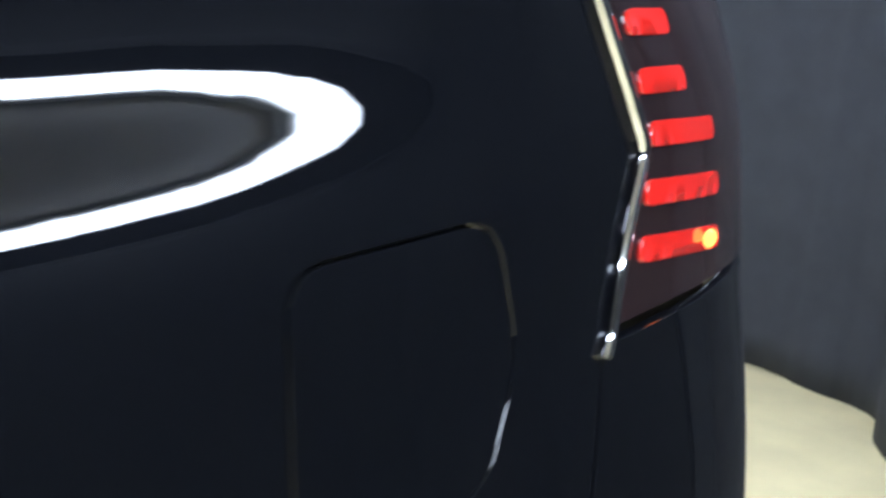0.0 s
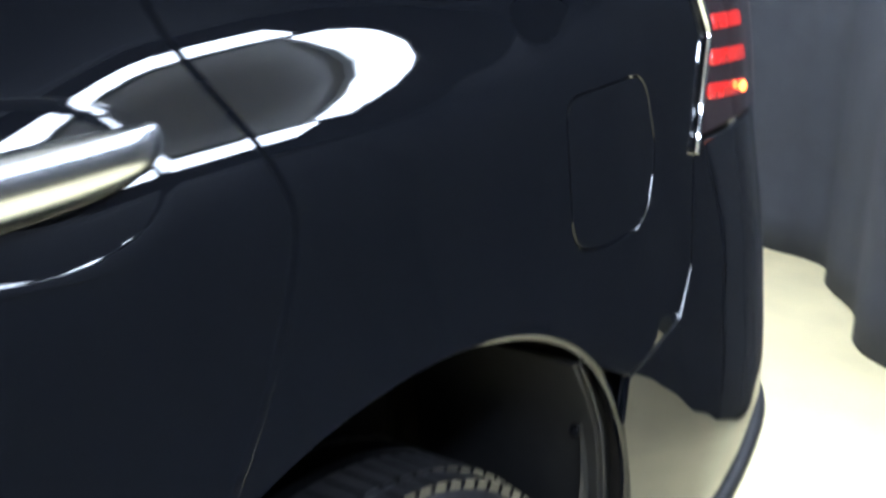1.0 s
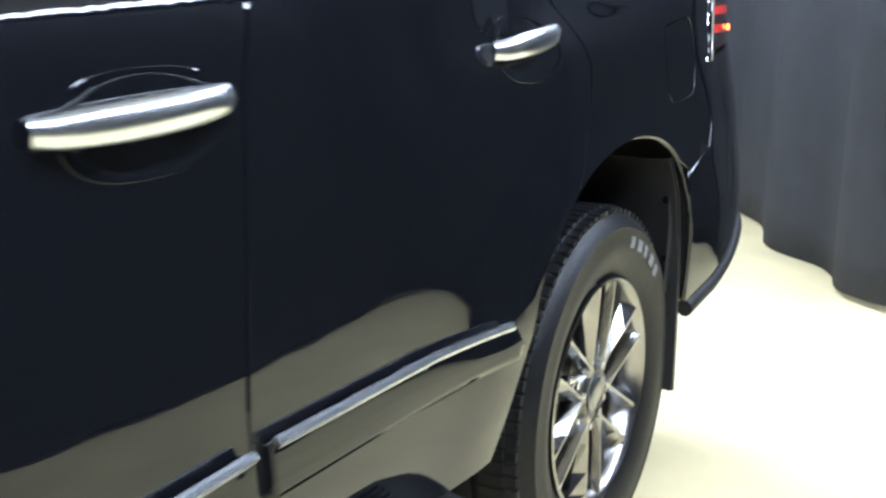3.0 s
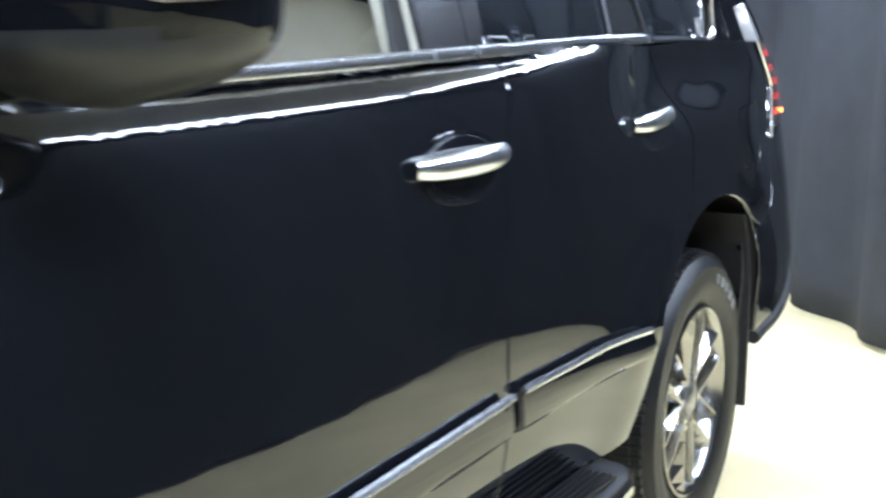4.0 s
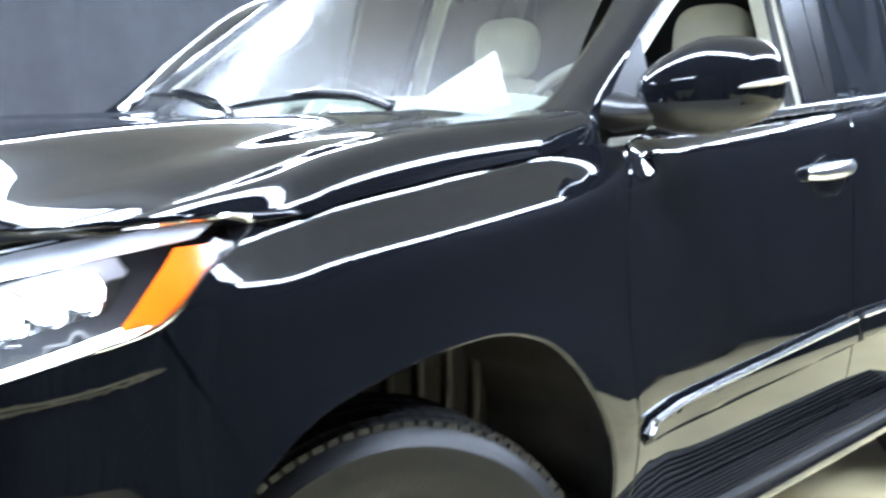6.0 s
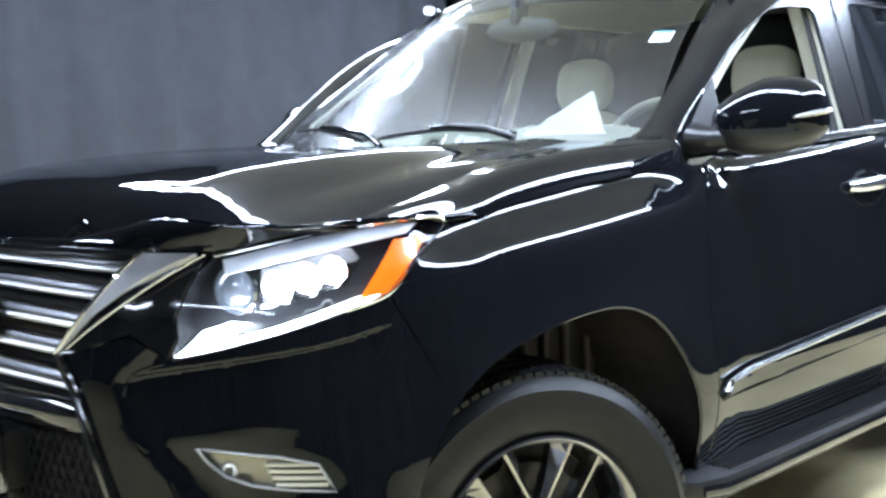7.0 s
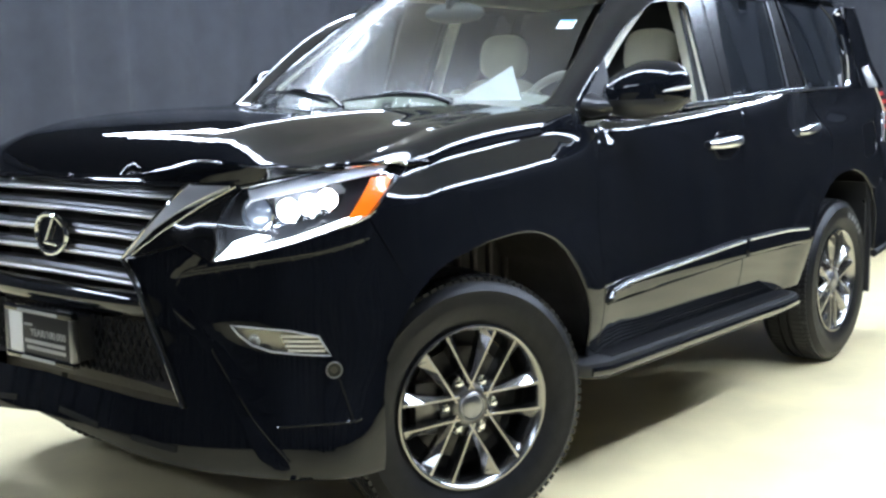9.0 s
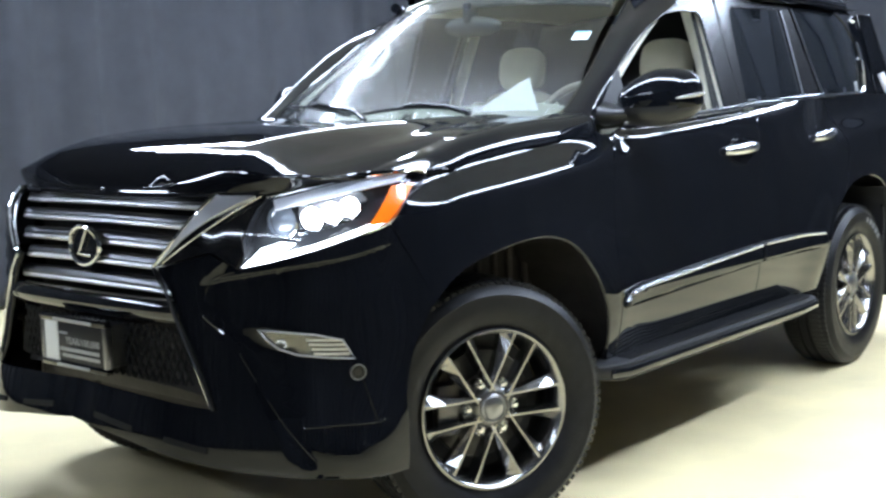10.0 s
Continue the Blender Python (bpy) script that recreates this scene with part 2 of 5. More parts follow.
def patch(name, poly, fn, material, parent=None, holes=(), step=0.03, lip=0.012, label="", lift=0.0, mirror=True, extra=()):
    """A panel of the surface fn(u, v, lift) inside a polygon of (u, v), with its edges turned in by lip. mirror: the same on the far side."""
    edge = fine_edge(poly, step)
    cuts = [fine_edge(h, step) for h in holes]
    us, vs = [p[0] for p in poly], [p[1] for p in poly]
    pts, loops = [Vector(p) for p in edge], [list(range(len(edge)))]
    for c in cuts:
        loops.append(list(range(len(pts), len(pts) + len(c))))
        pts += [Vector(p) for p in c]
    nu, nv = int((max(us) - min(us)) / step) + 1, int((max(vs) - min(vs)) / step) + 1
    borders = np.array([tuple(p) for p in pts])
    for i in range(nu + 1):
        for j in range(nv + 1):
            q = (min(us) + (i + 0.5 * (j % 2)) * step, min(vs) + j * step)
            if inside(q, poly) and not any(inside(q, h) for h in holes) and np.min(np.hypot(*(borders - q).T)) > step * 0.45:
                pts.append(Vector(q))
    for q in extra:
        if inside(q, poly) and not any(inside(q, h) for h in holes) and np.min(np.hypot(*(borders - q).T)) > 0.006:
            pts.append(Vector(q))
    edges = [(l[k], l[(k + 1) % len(l)]) for l in loops for k in range(len(l))]
    verts, _, faces, *_ = delaunay_2d_cdt(pts, edges, [], 0, 1e-5)
    tri = []
    for f in faces:
        c = sum((verts[k] for k in f), Vector((0, 0))) / len(f)
        if inside((c.x, c.y), poly) and not any(inside((c.x, c.y), h) for h in holes):
            tri.append(list(f))
    place = [Vector(fn(v.x, v.y, lift)) for v in verts]
    norm, h = [], 0.002
    for v in verts:
        du = Vector(fn(v.x + h, v.y, 0)) - Vector(fn(v.x - h, v.y, 0))
        dv = Vector(fn(v.x, v.y + h, 0)) - Vector(fn(v.x, v.y - h, 0))
        n = du.cross(dv)
        out = Vector(fn(v.x, v.y, 0.01)) - Vector(fn(v.x, v.y, 0))
        n = n.normalized() if n.dot(out) > 0 else -n.normalized()
        norm.append(n)
    co, fs, ln = [tuple(p) for p in place], [], []
    count = {}
    for f in tri:
        a, b, c = (place[k] for k in f[:3])
        if (b - a).cross(c - a).dot(norm[f[0]]) < 0:
            f = f[::-1]
        fs.append(f)
        ln += [tuple(norm[k]) for k in f]
        for k in range(len(f)):
            e = (f[k], f[(k + 1) % len(f)])
            count[e] = count.get(e, 0) + 1
    if lip:
        rim = [e for e in count if (e[1], e[0]) not in count]
        twin = {}
        for a, b in rim:
            for k in (a, b):
                if k not in twin:
                    twin[k] = len(co)
                    co.append(tuple(place[k] - norm[k] * lip))
        for a, b in rim:
            f = [b, a, twin[a], twin[b]]
            n = (Vector(co[f[1]]) - Vector(co[f[0]])).cross(Vector(co[f[2]]) - Vector(co[f[1]]))
            n = n.normalized() if n.length > 1e-9 else norm[a]
            fs.append(f)
            soft = [(n + norm[b] * 0.8).normalized(), (n + norm[a] * 0.8).normalized(), n, n]
            ln += [tuple(q) for q in soft]
    made = []
    for sign in ((1, -1) if mirror else (1,)):
        me = bpy.data.meshes.new(name)
        me.from_pydata([(x, y * sign, z) for x, y, z in co], [], [f if sign > 0 else f[::-1] for f in fs])
        me.materials.append(material)
        me.shade_smooth()
        if sign > 0:
            nn = ln
        else:
            nn, at = [], 0
            for f in fs:
                nn += [(a, -b, c) for a, b, c in ln[at:at + len(f)][::-1]]
                at += len(f)
        me.normals_split_custom_set(nn)
        ob = new(name, me)
        if parent:
            ob.parent = parent
        if label:
            ob["label"] = label
        made.append(ob)
    return made


def twin(ob, parent=None):
    """The mirror image of a part on the far side of the car."""
    me = ob.data.copy()
    me.transform(ob.matrix_basis)
    me.transform(Matrix.Diagonal((1, -1, 1, 1)))
    me.flip_normals()
    o = new(ob.name.split(".")[0], me)
    o.parent = parent or ob.parent
    return o

# ---- the car's surfaces: x runs from nose to tail, the driver's side is at -y ----
def smooth(a, b, v):
    k = min(1.0, max(0.0, (v - a) / (b - a)))
    return k * k * (3 - 2 * k)


def curve(pairs):
    """A smooth function through pairs of (place, value): monotone cubic."""
    xs, ys = [p[0] for p in pairs], [p[1] for p in pairs]
    n = len(xs)
    d = [(ys[i + 1] - ys[i]) / (xs[i + 1] - xs[i]) for i in range(n - 1)]
    m = [d[0]] + [0.0 if d[i - 1] * d[i] <= 0 else 2 * d[i - 1] * d[i] / (d[i - 1] + d[i]) for i in range(1, n - 1)] + [d[-1]]

    def value(x):
        if x <= xs[0]:
            return ys[0] + (x - xs[0]) * m[0]
        if x >= xs[-1]:
            return ys[-1] + (x - xs[-1]) * m[-1]
        i = max(k for k in range(n - 1) if xs[k] <= x)
        h = xs[i + 1] - xs[i]
        t = (x - xs[i]) / h
        return ((1 + 2 * t) * (1 - t) ** 2 * ys[i] + t * (1 - t) ** 2 * h * m[i]
                + t * t * (3 - 2 * t) * ys[i + 1] + t * t * (t - 1) * h * m[i + 1])
    return value


def plan_curve():
    """The car's outline from above on the driver's side: place and outward way by running length s (s = x along the doors)."""
    pts = [(-0.872, 0.30), (-0.880, 0.0), (-0.876, -0.20), (-0.858, -0.40), (-0.80, -0.56), (-0.70, -0.72), (-0.58, -0.832),
           (-0.42, -0.902), (-0.22, -0.935), (0.0, -0.945), (0.3, -0.945), (1.0, -0.945), (2.0, -0.945), (2.7, -0.945), (3.0, -0.943),
           (3.2, -0.940), (3.4, -0.930), (3.58, -0.907), (3.72, -0.86), (3.815, -0.76), (3.865, -0.52), (3.88, -0.2), (3.885, 0.0), (3.88, 0.2)]
    out = []
    for i in range(1, len(pts) - 2):
        p0, p1, p2, p3 = (np.array(p) for p in pts[i - 1:i + 3])
        for k in range(24):
            t = k / 24
            out.append(0.5 * (2 * p1 + (p2 - p0) * t + (2 * p0 - 5 * p1 + 4 * p2 - p3) * t * t + (3 * p1 - p0 - 3 * p2 + p3) * t ** 3))
    out = np.array(out)
    run = np.r_[0, np.cumsum(np.hypot(*np.diff(out, axis=0).T))]
    zero = run[np.argmin(np.abs(out[:, 0] - 0.3) + 10 * (out[:, 1] > -0.9))]
    run = run - zero + 0.3
    tang = np.gradient(out, run, axis=0)
    tang /= np.linalg.norm(tang, axis=1)[:, None]
    for _ in range(6):
        tang[1:-1] = (tang[:-2] + 2 * tang[1:-1] + tang[2:]) / 4
    return run, out, np.stack([tang[:, 1], -tang[:, 0]], 1)


RUN, PLAN, OUTWARD = plan_curve()
S_NOSE, S_TAIL = float(RUN[0]), float(RUN[-1])
BELT = curve([(-0.6, 1.15), (0.6, 1.203), (1.24, 1.231), (1.715, 1.254), (2.31, 1.279), (2.83, 1.294), (3.4, 1.30)])
DOOR = curve([(0.30, -0.10), (0.40, -0.062), (0.47, -0.040), (0.55, -0.019), (0.62, -0.006), (0.67, 0.0), (0.74, -0.003), (0.84, -0.010), (0.95, -0.018),
              (1.05, -0.027), (1.11, -0.034), (1.16, -0.042), (1.195, -0.051), (1.215, -0.060), (1.228, -0.070), (1.237, -0.083), (1.243, -0.10), (1.25, -0.135)])
HAUNCH = curve([(0.30, -0.10), (0.40, -0.062), (0.47, -0.040), (0.55, -0.019), (0.62, -0.006), (0.67, 0.0), (0.74, -0.005), (0.84, -0.0135), (0.95, -0.0235), (1.0, -0.0295)])
HAUNCH_MID = curve([(1.9, 1.085), (2.2, 1.09), (2.43, 1.111), (2.57, 1.140), (2.75, 1.157), (2.9, 1.164), (3.0, 1.175), (3.1, 1.188), (3.2, 1.194), (3.4, 1.195)])
HAUNCH_LEAN = curve([(1.9, 0.17), (2.1, 0.20), (2.22, 0.28), (2.32, 0.42), (2.43, 0.59), (2.57, 0.69), (2.75, 0.69), (2.9, 0.63), (3.0, 0.595), (3.1, 0.53), (3.2, 0.43), (3.4, 0.30)])


def swell(z, mid, wide, lean, flat, start):
    """How far a flank rolls in between heights start and z when its lean peaks at mid and eases off again above."""
    half = wide * 0.8862
    return flat * (z - start) + (lean - flat) * half * (math.erf((z - mid) / wide) - math.erf((start - mid) / wide))


def haunch(s, z):
    if z <= 1.0:
        return HAUNCH(z) * (1 - 0.85 * smooth(2.95, 3.2, s)) if z < 0.67 else HAUNCH(z)
    return -0.0295 - swell(z, HAUNCH_MID(s), 0.058, HAUNCH_LEAN(s), 0.12, 1.0)


WING_LOW = curve([(-0.50, 1.0), (-0.40, 1.005), (-0.28, 1.018), (-0.175, 1.037), (0.06, 1.062), (0.19, 1.075), (0.32, 1.089), (0.43, 1.099), (0.6, 1.115)])
WING_LEAN = curve([(-0.6, 0.25), (-0.5, 0.36), (-0.42, 0.52), (-0.34, 0.74), (-0.25, 0.88), (0.30, 0.90), (0.40, 0.82), (0.47, 0.60), (0.53, 0.40), (0.62, 0.25)])


def wing_side(s, z):
    if z <= 0.92:
        return FENDER(z) - 0.030 * smooth(0.62, 0.32, z) * smooth(0.2, 0.45, s)
    return FENDER(0.92) - swell(z, WING_LOW(s) + 0.038, 0.045, WING_LEAN(s), 0.07, 0.92)


FENDER = curve([(0.30, -0.030), (0.40, -0.014), (0.50, -0.006), (0.60, -0.001), (0.66, 0.0), (0.72, -0.0025), (0.80, -0.0085), (0.88, -0.015), (0.95, -0.021)])
NOSE = curve([(0.26, -0.05), (0.30, 0.012), (0.325, 0.030), (0.35, 0.034), (0.40, 0.030), (0.47, 0.018), (0.52, 0.006), (0.60, -0.012), (0.72, -0.022), (0.85, -0.030), (0.95, -0.045),
              (1.02, -0.07), (1.07, -0.11), (1.10, -0.16)])
TAIL = curve([(0.36, -0.05), (0.45, -0.004), (0.52, 0.012), (0.60, 0.022), (0.65, 0.024), (0.72, 0.020), (0.80, 0.011), (0.87, 0.003), (0.94, -0.008), (1.0, -0.019), (1.05, -0.028), (1.1, -0.034), (1.2, -0.05), (1.3, -0.085),
              (1.45, -0.16), (1.7, -0.26)])


def flare(s, z, sc, ring, wide, high):
    """The swelling of the wings round a wheel arch."""
    r = math.hypot((s - sc) * 0.92, z - 0.40)
    return high * math.exp(-((r - ring) / wide) ** 2) * smooth(1.0, 0.8, z)


def inset(s, z):
    """How far the skin stands out of the plan outline at height z."""
    zz = 1.0 + (z - 1.0) * 0.25 / (BELT(s) - 1.0) if z > 1.0 else z
    door = DOOR(zz)
    k = smooth(1.75, 2.3, s)
    if k > 0:
        door += (haunch(s, z) - door) * k
    fend = wing_side(s, z)
    k = smooth(0.46, 0.64, s)
    d = fend + (door - fend) * k - 0.013 * smooth(1.10, 1.16, z) * math.exp(-((s - 0.668) / 0.045) ** 2)
    if s < -0.25:
        f = smooth(-0.30, -0.64, s)
        d += (NOSE(z) - d) * f
    if s > 2.9:
        d += (TAIL(z) - d) * smooth(3.0, 3.6, s)
    return d + flare(s, z, 0.06, 0.50, 0.11, 0.013) * (0.35 + 0.65 * smooth(-0.3, 0.2, s)) + flare(s, z, 2.82, 0.54, 0.13, 0.016) * (1 - 0.6 * smooth(2.9, 3.2, s))


def side(s, z, lift=0.0):
    """A point of the car's flank, nose or tail on the driver's side."""
    cx, cy = np.interp(s, RUN, PLAN[:, 0]), np.interp(s, RUN, PLAN[:, 1])
    nx, ny = np.interp(s, RUN, OUTWARD[:, 0]), np.interp(s, RUN, OUTWARD[:, 1])
    o = inset(s, z) + lift
    return (float(cx + nx * o), float(cy + ny * o), z)


# ---- the bay: floor, curtains, ceiling ----
def build_room():
    bm = bmesh.new()
    box(bm, -9.5, 12.4, -7.5, 5.6, -0.12, 0.0)
    floor = part("floor", bm, FLOOR, flat=True)
    tagged(floor, "cream sealed concrete floor with faint stains", "floor", kind="structure")
    bm = bmesh.new()
    box(bm, -9.5, 12.4, -7.5, 5.6, CEIL, CEIL + 0.1)
    tagged(part("ceiling", bm, CEIL_DARK, flat=True), "dark ceiling over the bay", "ceiling", kind="structure")
    bm = bmesh.new()
    box(bm, RING[0], RING[1], RING[2], RING[3], CEIL - 0.03, CEIL - 0.004)
    tagged(part("ceiling_panel", bm, CEILING, flat=True), "pale grey ceiling panel inside the ring of lights", "ceiling", kind="structure")

    # plain walls that close the hall behind the curtains
    for name, dims in (("wall_north", (-9.5, 12.4, 5.6, 5.75, -0.12, CEIL + 0.1)), ("wall_south", (-9.5, 12.4, -7.65, -7.5, -0.12, CEIL + 0.1)),
                       ("wall_east", (12.4, 12.55, -7.65, 5.75, -0.12, CEIL + 0.1)), ("wall_west", (-9.65, -9.5, -7.65, 5.75, -0.12, CEIL + 0.1))):
        bm = bmesh.new()
        box(bm, *dims)
        tagged(part(name, bm, CEIL_DARK, flat=True), "dark plain wall of the hall behind the curtains", "wall", kind="structure")

    def curtain(name, path, seed, label):
        """A hanging curtain along a plan of points, with folds that widen to the hem."""
        rnd = random.Random(seed)
        soft = 0.14 if name == "curtain_front" else 0.45 if name == "curtain_side" else 0.8
        path = [Vector(p) for p in path]
        runs = [0.0]
        for a, b in zip(path, path[1:]):
            runs.append(runs[-1] + (b - a).length)
        n = int(runs[-1] / 0.035)
        phase, ph = [], 0.0
        for k in range(n + 1):
            ph += 0.035 / rnd.uniform(0.035, 0.085) * (0.5 if name == "curtain_side" else 0.7)
            phase.append(ph)
        rows = 16
        grid = []
        wob = [noise.noise(Vector((k * 0.06, seed * 3.1, 0))) for k in range(n + 1)]
        for k in range(n + 1):
            d = runs[-1] * k / n
            i = max(j for j in range(len(runs) - 1) if runs[j] <= d + 1e-9)
            t = (d - runs[i]) / (runs[i + 1] - runs[i])
            p0, p1, p2, p3 = path[max(i - 1, 0)], path[i], path[i + 1], path[min(i + 2, len(path) - 1)]
            p = 0.5 * (2 * p1 + (p2 - p0) * t + (2 * p0 - 5 * p1 + 4 * p2 - p3) * t * t + (3 * p1 - p0 - 3 * p2 + p3) * t ** 3)
            w = (p2 - p1).normalized()
            out = Vector((w.y, -w.x))
            col = []
            for r in range(rows + 1):
                z = DRAPE * (1 - r / rows)
                low = 1 - z / DRAPE
                a = soft * (0.035 + 0.055 * low ** 1.5 * (0.6 + 0.8 * abs(wob[k])))
                s = a * math.sin(phase[k] + 0.5 * math.sin(z * 1.3 + k * 0.01)) + 0.10 * soft * low * wob[k]
                lift = 0.012 * (1 + math.sin(phase[k] * 0.5)) if r == rows else 0.0
                col.append(bm.verts.new((p.x + out.x * s, p.y + out.y * s, max(z, 0.004) + lift)))
            grid.append(col)
        return grid

    for name, path, seed, label in (
            ("curtain_back", [(-9.3, 4.2), (-6, 4.35), (-3, 4.25), (0, 4.3), (3, 4.3), (5.3, 4.25), (6.5, 4.2), (7.15, 3.7)], 3, "charcoal black pleated curtain hanging behind the car"),
            ("curtain_side", [(7.15, 3.9), (7.1, 2.0), (7.1, 0.8), (7.05, 0.2), (6.6, -0.12), (6.1, -0.36), (5.7, -0.68), (5.2, -0.95), (5.03, -1.2), (5.25, -1.5)], 5, "charcoal black curtain at the tail of the car, its hem on the floor"),
            ("curtain_front", [(5.22, -1.48), (5.38, -1.85), (5.6, -2.3), (5.85, -2.8), (5.6, -3.1), (5.0, -3.12), (4.3, -3.06), (3.5, -3.06), (2.6, -3.3), (1.5, -4.2), (-0.6, -4.6)], 8, "black pleated curtain along the near side of the bay"),
            ("curtain_corner", [(-0.5, -4.58), (-2.5, -4.7), (-4, -4.7), (-7, -4.8), (-9.2, -4.9)], 9, "charcoal pleated curtain at the corner before the car"),
            ("curtain_end", [(-9.0, -5.2), (-9.1, -3), (-9.0, 0), (-9.1, 2.5), (-9.0, 4.4)], 11, "black pleated curtain closing the bay before the nose of the car")):
        bm = bmesh.new()
        grid = curtain(name, path, seed, label)
        for a, b in zip(grid, grid[1:]):
            for r in range(len(a) - 1):
                bm.faces.new((a[r], b[r], b[r + 1], a[r + 1]))
        # the near-side curtain takes the copy with shade in its colour
        ob = part(name, bm, CURTAIN_SHADED if name == "curtain_front" else CURTAIN)
        ob.data.set_sharp_from_angle(angle=radians(180))
        so = ob.modifiers.new("thickness", "SOLIDIFY")
        so.thickness = 0.004
        tagged(ob, label, "curtain", kind="structure")

    # the ring of light tubes
    x0, x1, y0, y1 = RING

    def tube_light(a, b):
        root = new("tube_light")
        mid = (Vector(a) + Vector(b)) / 2
        root.location = mid
        d = (Vector(b) - Vector(a)) / 2
        long = d.length
        turn = Matrix.Rotation(math.atan2(d.y, d.x), 4, "Z")
        bm = bmesh.new()
        box(bm, -long, long, -0.14, 0.14, 0.03, 0.075, 0.006, turn=turn)
        part("channel", bm, WHITE, root)
        bm = bmesh.new()
        box(bm, -long + 0.01, long - 0.01, -0.12, 0.12, 0.0, 0.03, 0.01, turn=turn)
        part("diffuser", bm, TUBE, root, "glowing white diffuser")
        tagged(root, "lit white tube light under the grey ceiling", "light", group="ring of tube lights")

    z = CEIL - 0.115
    for xa, xb, ya, yb, count in ((x0, x1, y0, y0, 4), (x0, x1, y1, y1, 4), (x0, x0, y0 + 0.17, y1 - 0.17, 4), (x1, x1, y0 + 0.17, y1 - 0.17, 4),
                                  (6.85, 9.2, y0, y0, 2), (6.85, 9.2, y1, y1, 2), (-5.2, -5.2, -3.9, -0.5, 2), (-4.6, -2.3, 3.3, 3.3, 2)):
        a, b = Vector((xa, ya, z)), Vector((xb, yb, z))
        gap = (b - a).normalized() * 0.03
        for i in range(count):
            tube_light(a + (b - a) * (i / count) + gap, a + (b - a) * ((i + 1) / count) - gap)


build_room()


# ---- the car ----
car = new("suv_car")
tagged(car, "glossy black four-door suv with chrome trim parked on the floor", "car")


HOOD_MID = curve([(-0.78, 1.02), (-0.74, 1.072), (-0.70, 1.130), (-0.65, 1.174), (-0.6, 1.199), (-0.45, 1.228), (-0.2, 1.243), (0.1, 1.246), (0.4, 1.247), (0.6, 1.262)])
HOOD_RIM = curve([(-0.75, 1.04), (-0.6, 1.085), (-0.45, 1.114), (-0.3, 1.147), (-0.2, 1.170), (-0.1, 1.195), (0.03, 1.216), (0.17, 1.231), (0.3, 1.240), (0.43, 1.246), (0.5, 1.251), (0.6, 1.262)])


def hood(x, y, lift=0.0):
    k = min(1.2, abs(y) / 0.805)
    z = HOOD_RIM(x) + (HOOD_MID(x) - HOOD_RIM(x)) * max(0.0, 1 - (k / 0.93) ** 3.8)
    fade = smooth(-0.72, -0.45, x)
    z += fade * (0.009 * math.exp(-((abs(y) - 0.47) / 0.06) ** 2) - 0.008 * math.exp(-((abs(y) - 0.62) / 0.06) ** 2))
    u = max(0.0, (abs(y) - 0.79 + 0.055 * smooth(-0.2, -0.45, x)) / 0.075)
    z -= 0.030 * u ** 2 + (0.030 + 0.015 * smooth(-0.45, -0.2, x)) * u ** 4.5
    return (x, y, z + lift)


def greenhouse(x, z, lift=0.0):
    """The upright part of the cabin's side, leaning in to the roof."""
    y = 0.852 - (z - 1.25) * 0.29 - 0.12 * max(0.0, z - 1.55) ** 2
    y -= 0.10 * smooth(2.6, 3.7, x) ** 2 * 0.9 + 0.038 * smooth(1.7, 2.3, x)
    y -= 0.05 * smooth(1.0, 0.5, x)
    return (x, -(y + lift), z)


def screen(y, t, lift=0.0):
    """The windscreen: y across, t from the cowl (0) to the roof (1)."""
    k = y / 0.72
    xb, zb = 0.39 + 0.23 * k * k, 1.248 + 0.044 * k * k
    w = 1 - 0.19 * t
    xt, zt = 1.13 + 0.12 * k * k, 1.765 - 0.05 * k * k
    bow = 0.02 * math.sin(math.pi * t)
    return (xb + (xt - xb) * t - bow * 0.6 - lift * 0.57, y * w, zb + (zt - zb) * t + bow * 0.8 + lift * 0.8)


def roof(x, y, lift=0.0):
    k = abs(y) / 0.70
    z = 1.845 - 0.06 * ((x - 2.1) / 1.5) ** 2 - 0.03 * k ** 2 - 0.075 * k ** 6
    return (x, y, z + lift)


def loft(name, rails, material, parent, label="", sub=10, mirror=True):
    """A skin through rails of equally many points, drawn smoothly."""
    def cat(pts, n):
        out = []
        pts = [Vector(p) for p in pts]
        for i in range(len(pts) - 1):
            p0, p1, p2, p3 = pts[max(i - 1, 0)], pts[i], pts[i + 1], pts[min(i + 2, len(pts) - 1)]
            for k in range(n):
                t = k / n
                out.append(0.5 * (2 * p1 + (p2 - p0) * t + (2 * p0 - 5 * p1 + 4 * p2 - p3) * t * t + (3 * p1 - p0 - 3 * p2 + p3) * t ** 3))
        return out + [pts[-1]]
    along = [cat(r, sub) for r in rails]
    bm = bmesh.new()
    cols = []
    for i in range(len(along[0])):
        cols.append([bm.verts.new(p) for p in cat([r[i] for r in along], 5)])
    for a, b in zip(cols, cols[1:]):
        for k in range(len(a) - 1):
            bm.faces.new((a[k], b[k], b[k + 1], a[k + 1]))
    ob = part(name, bm, material, parent, label)
    made = [ob]
    if mirror:
        made.append(twin(ob))
    for o in made:
        so = o.modifiers.new("thickness", "SOLIDIFY")
        so.thickness, so.offset = 0.008, 0
    return made


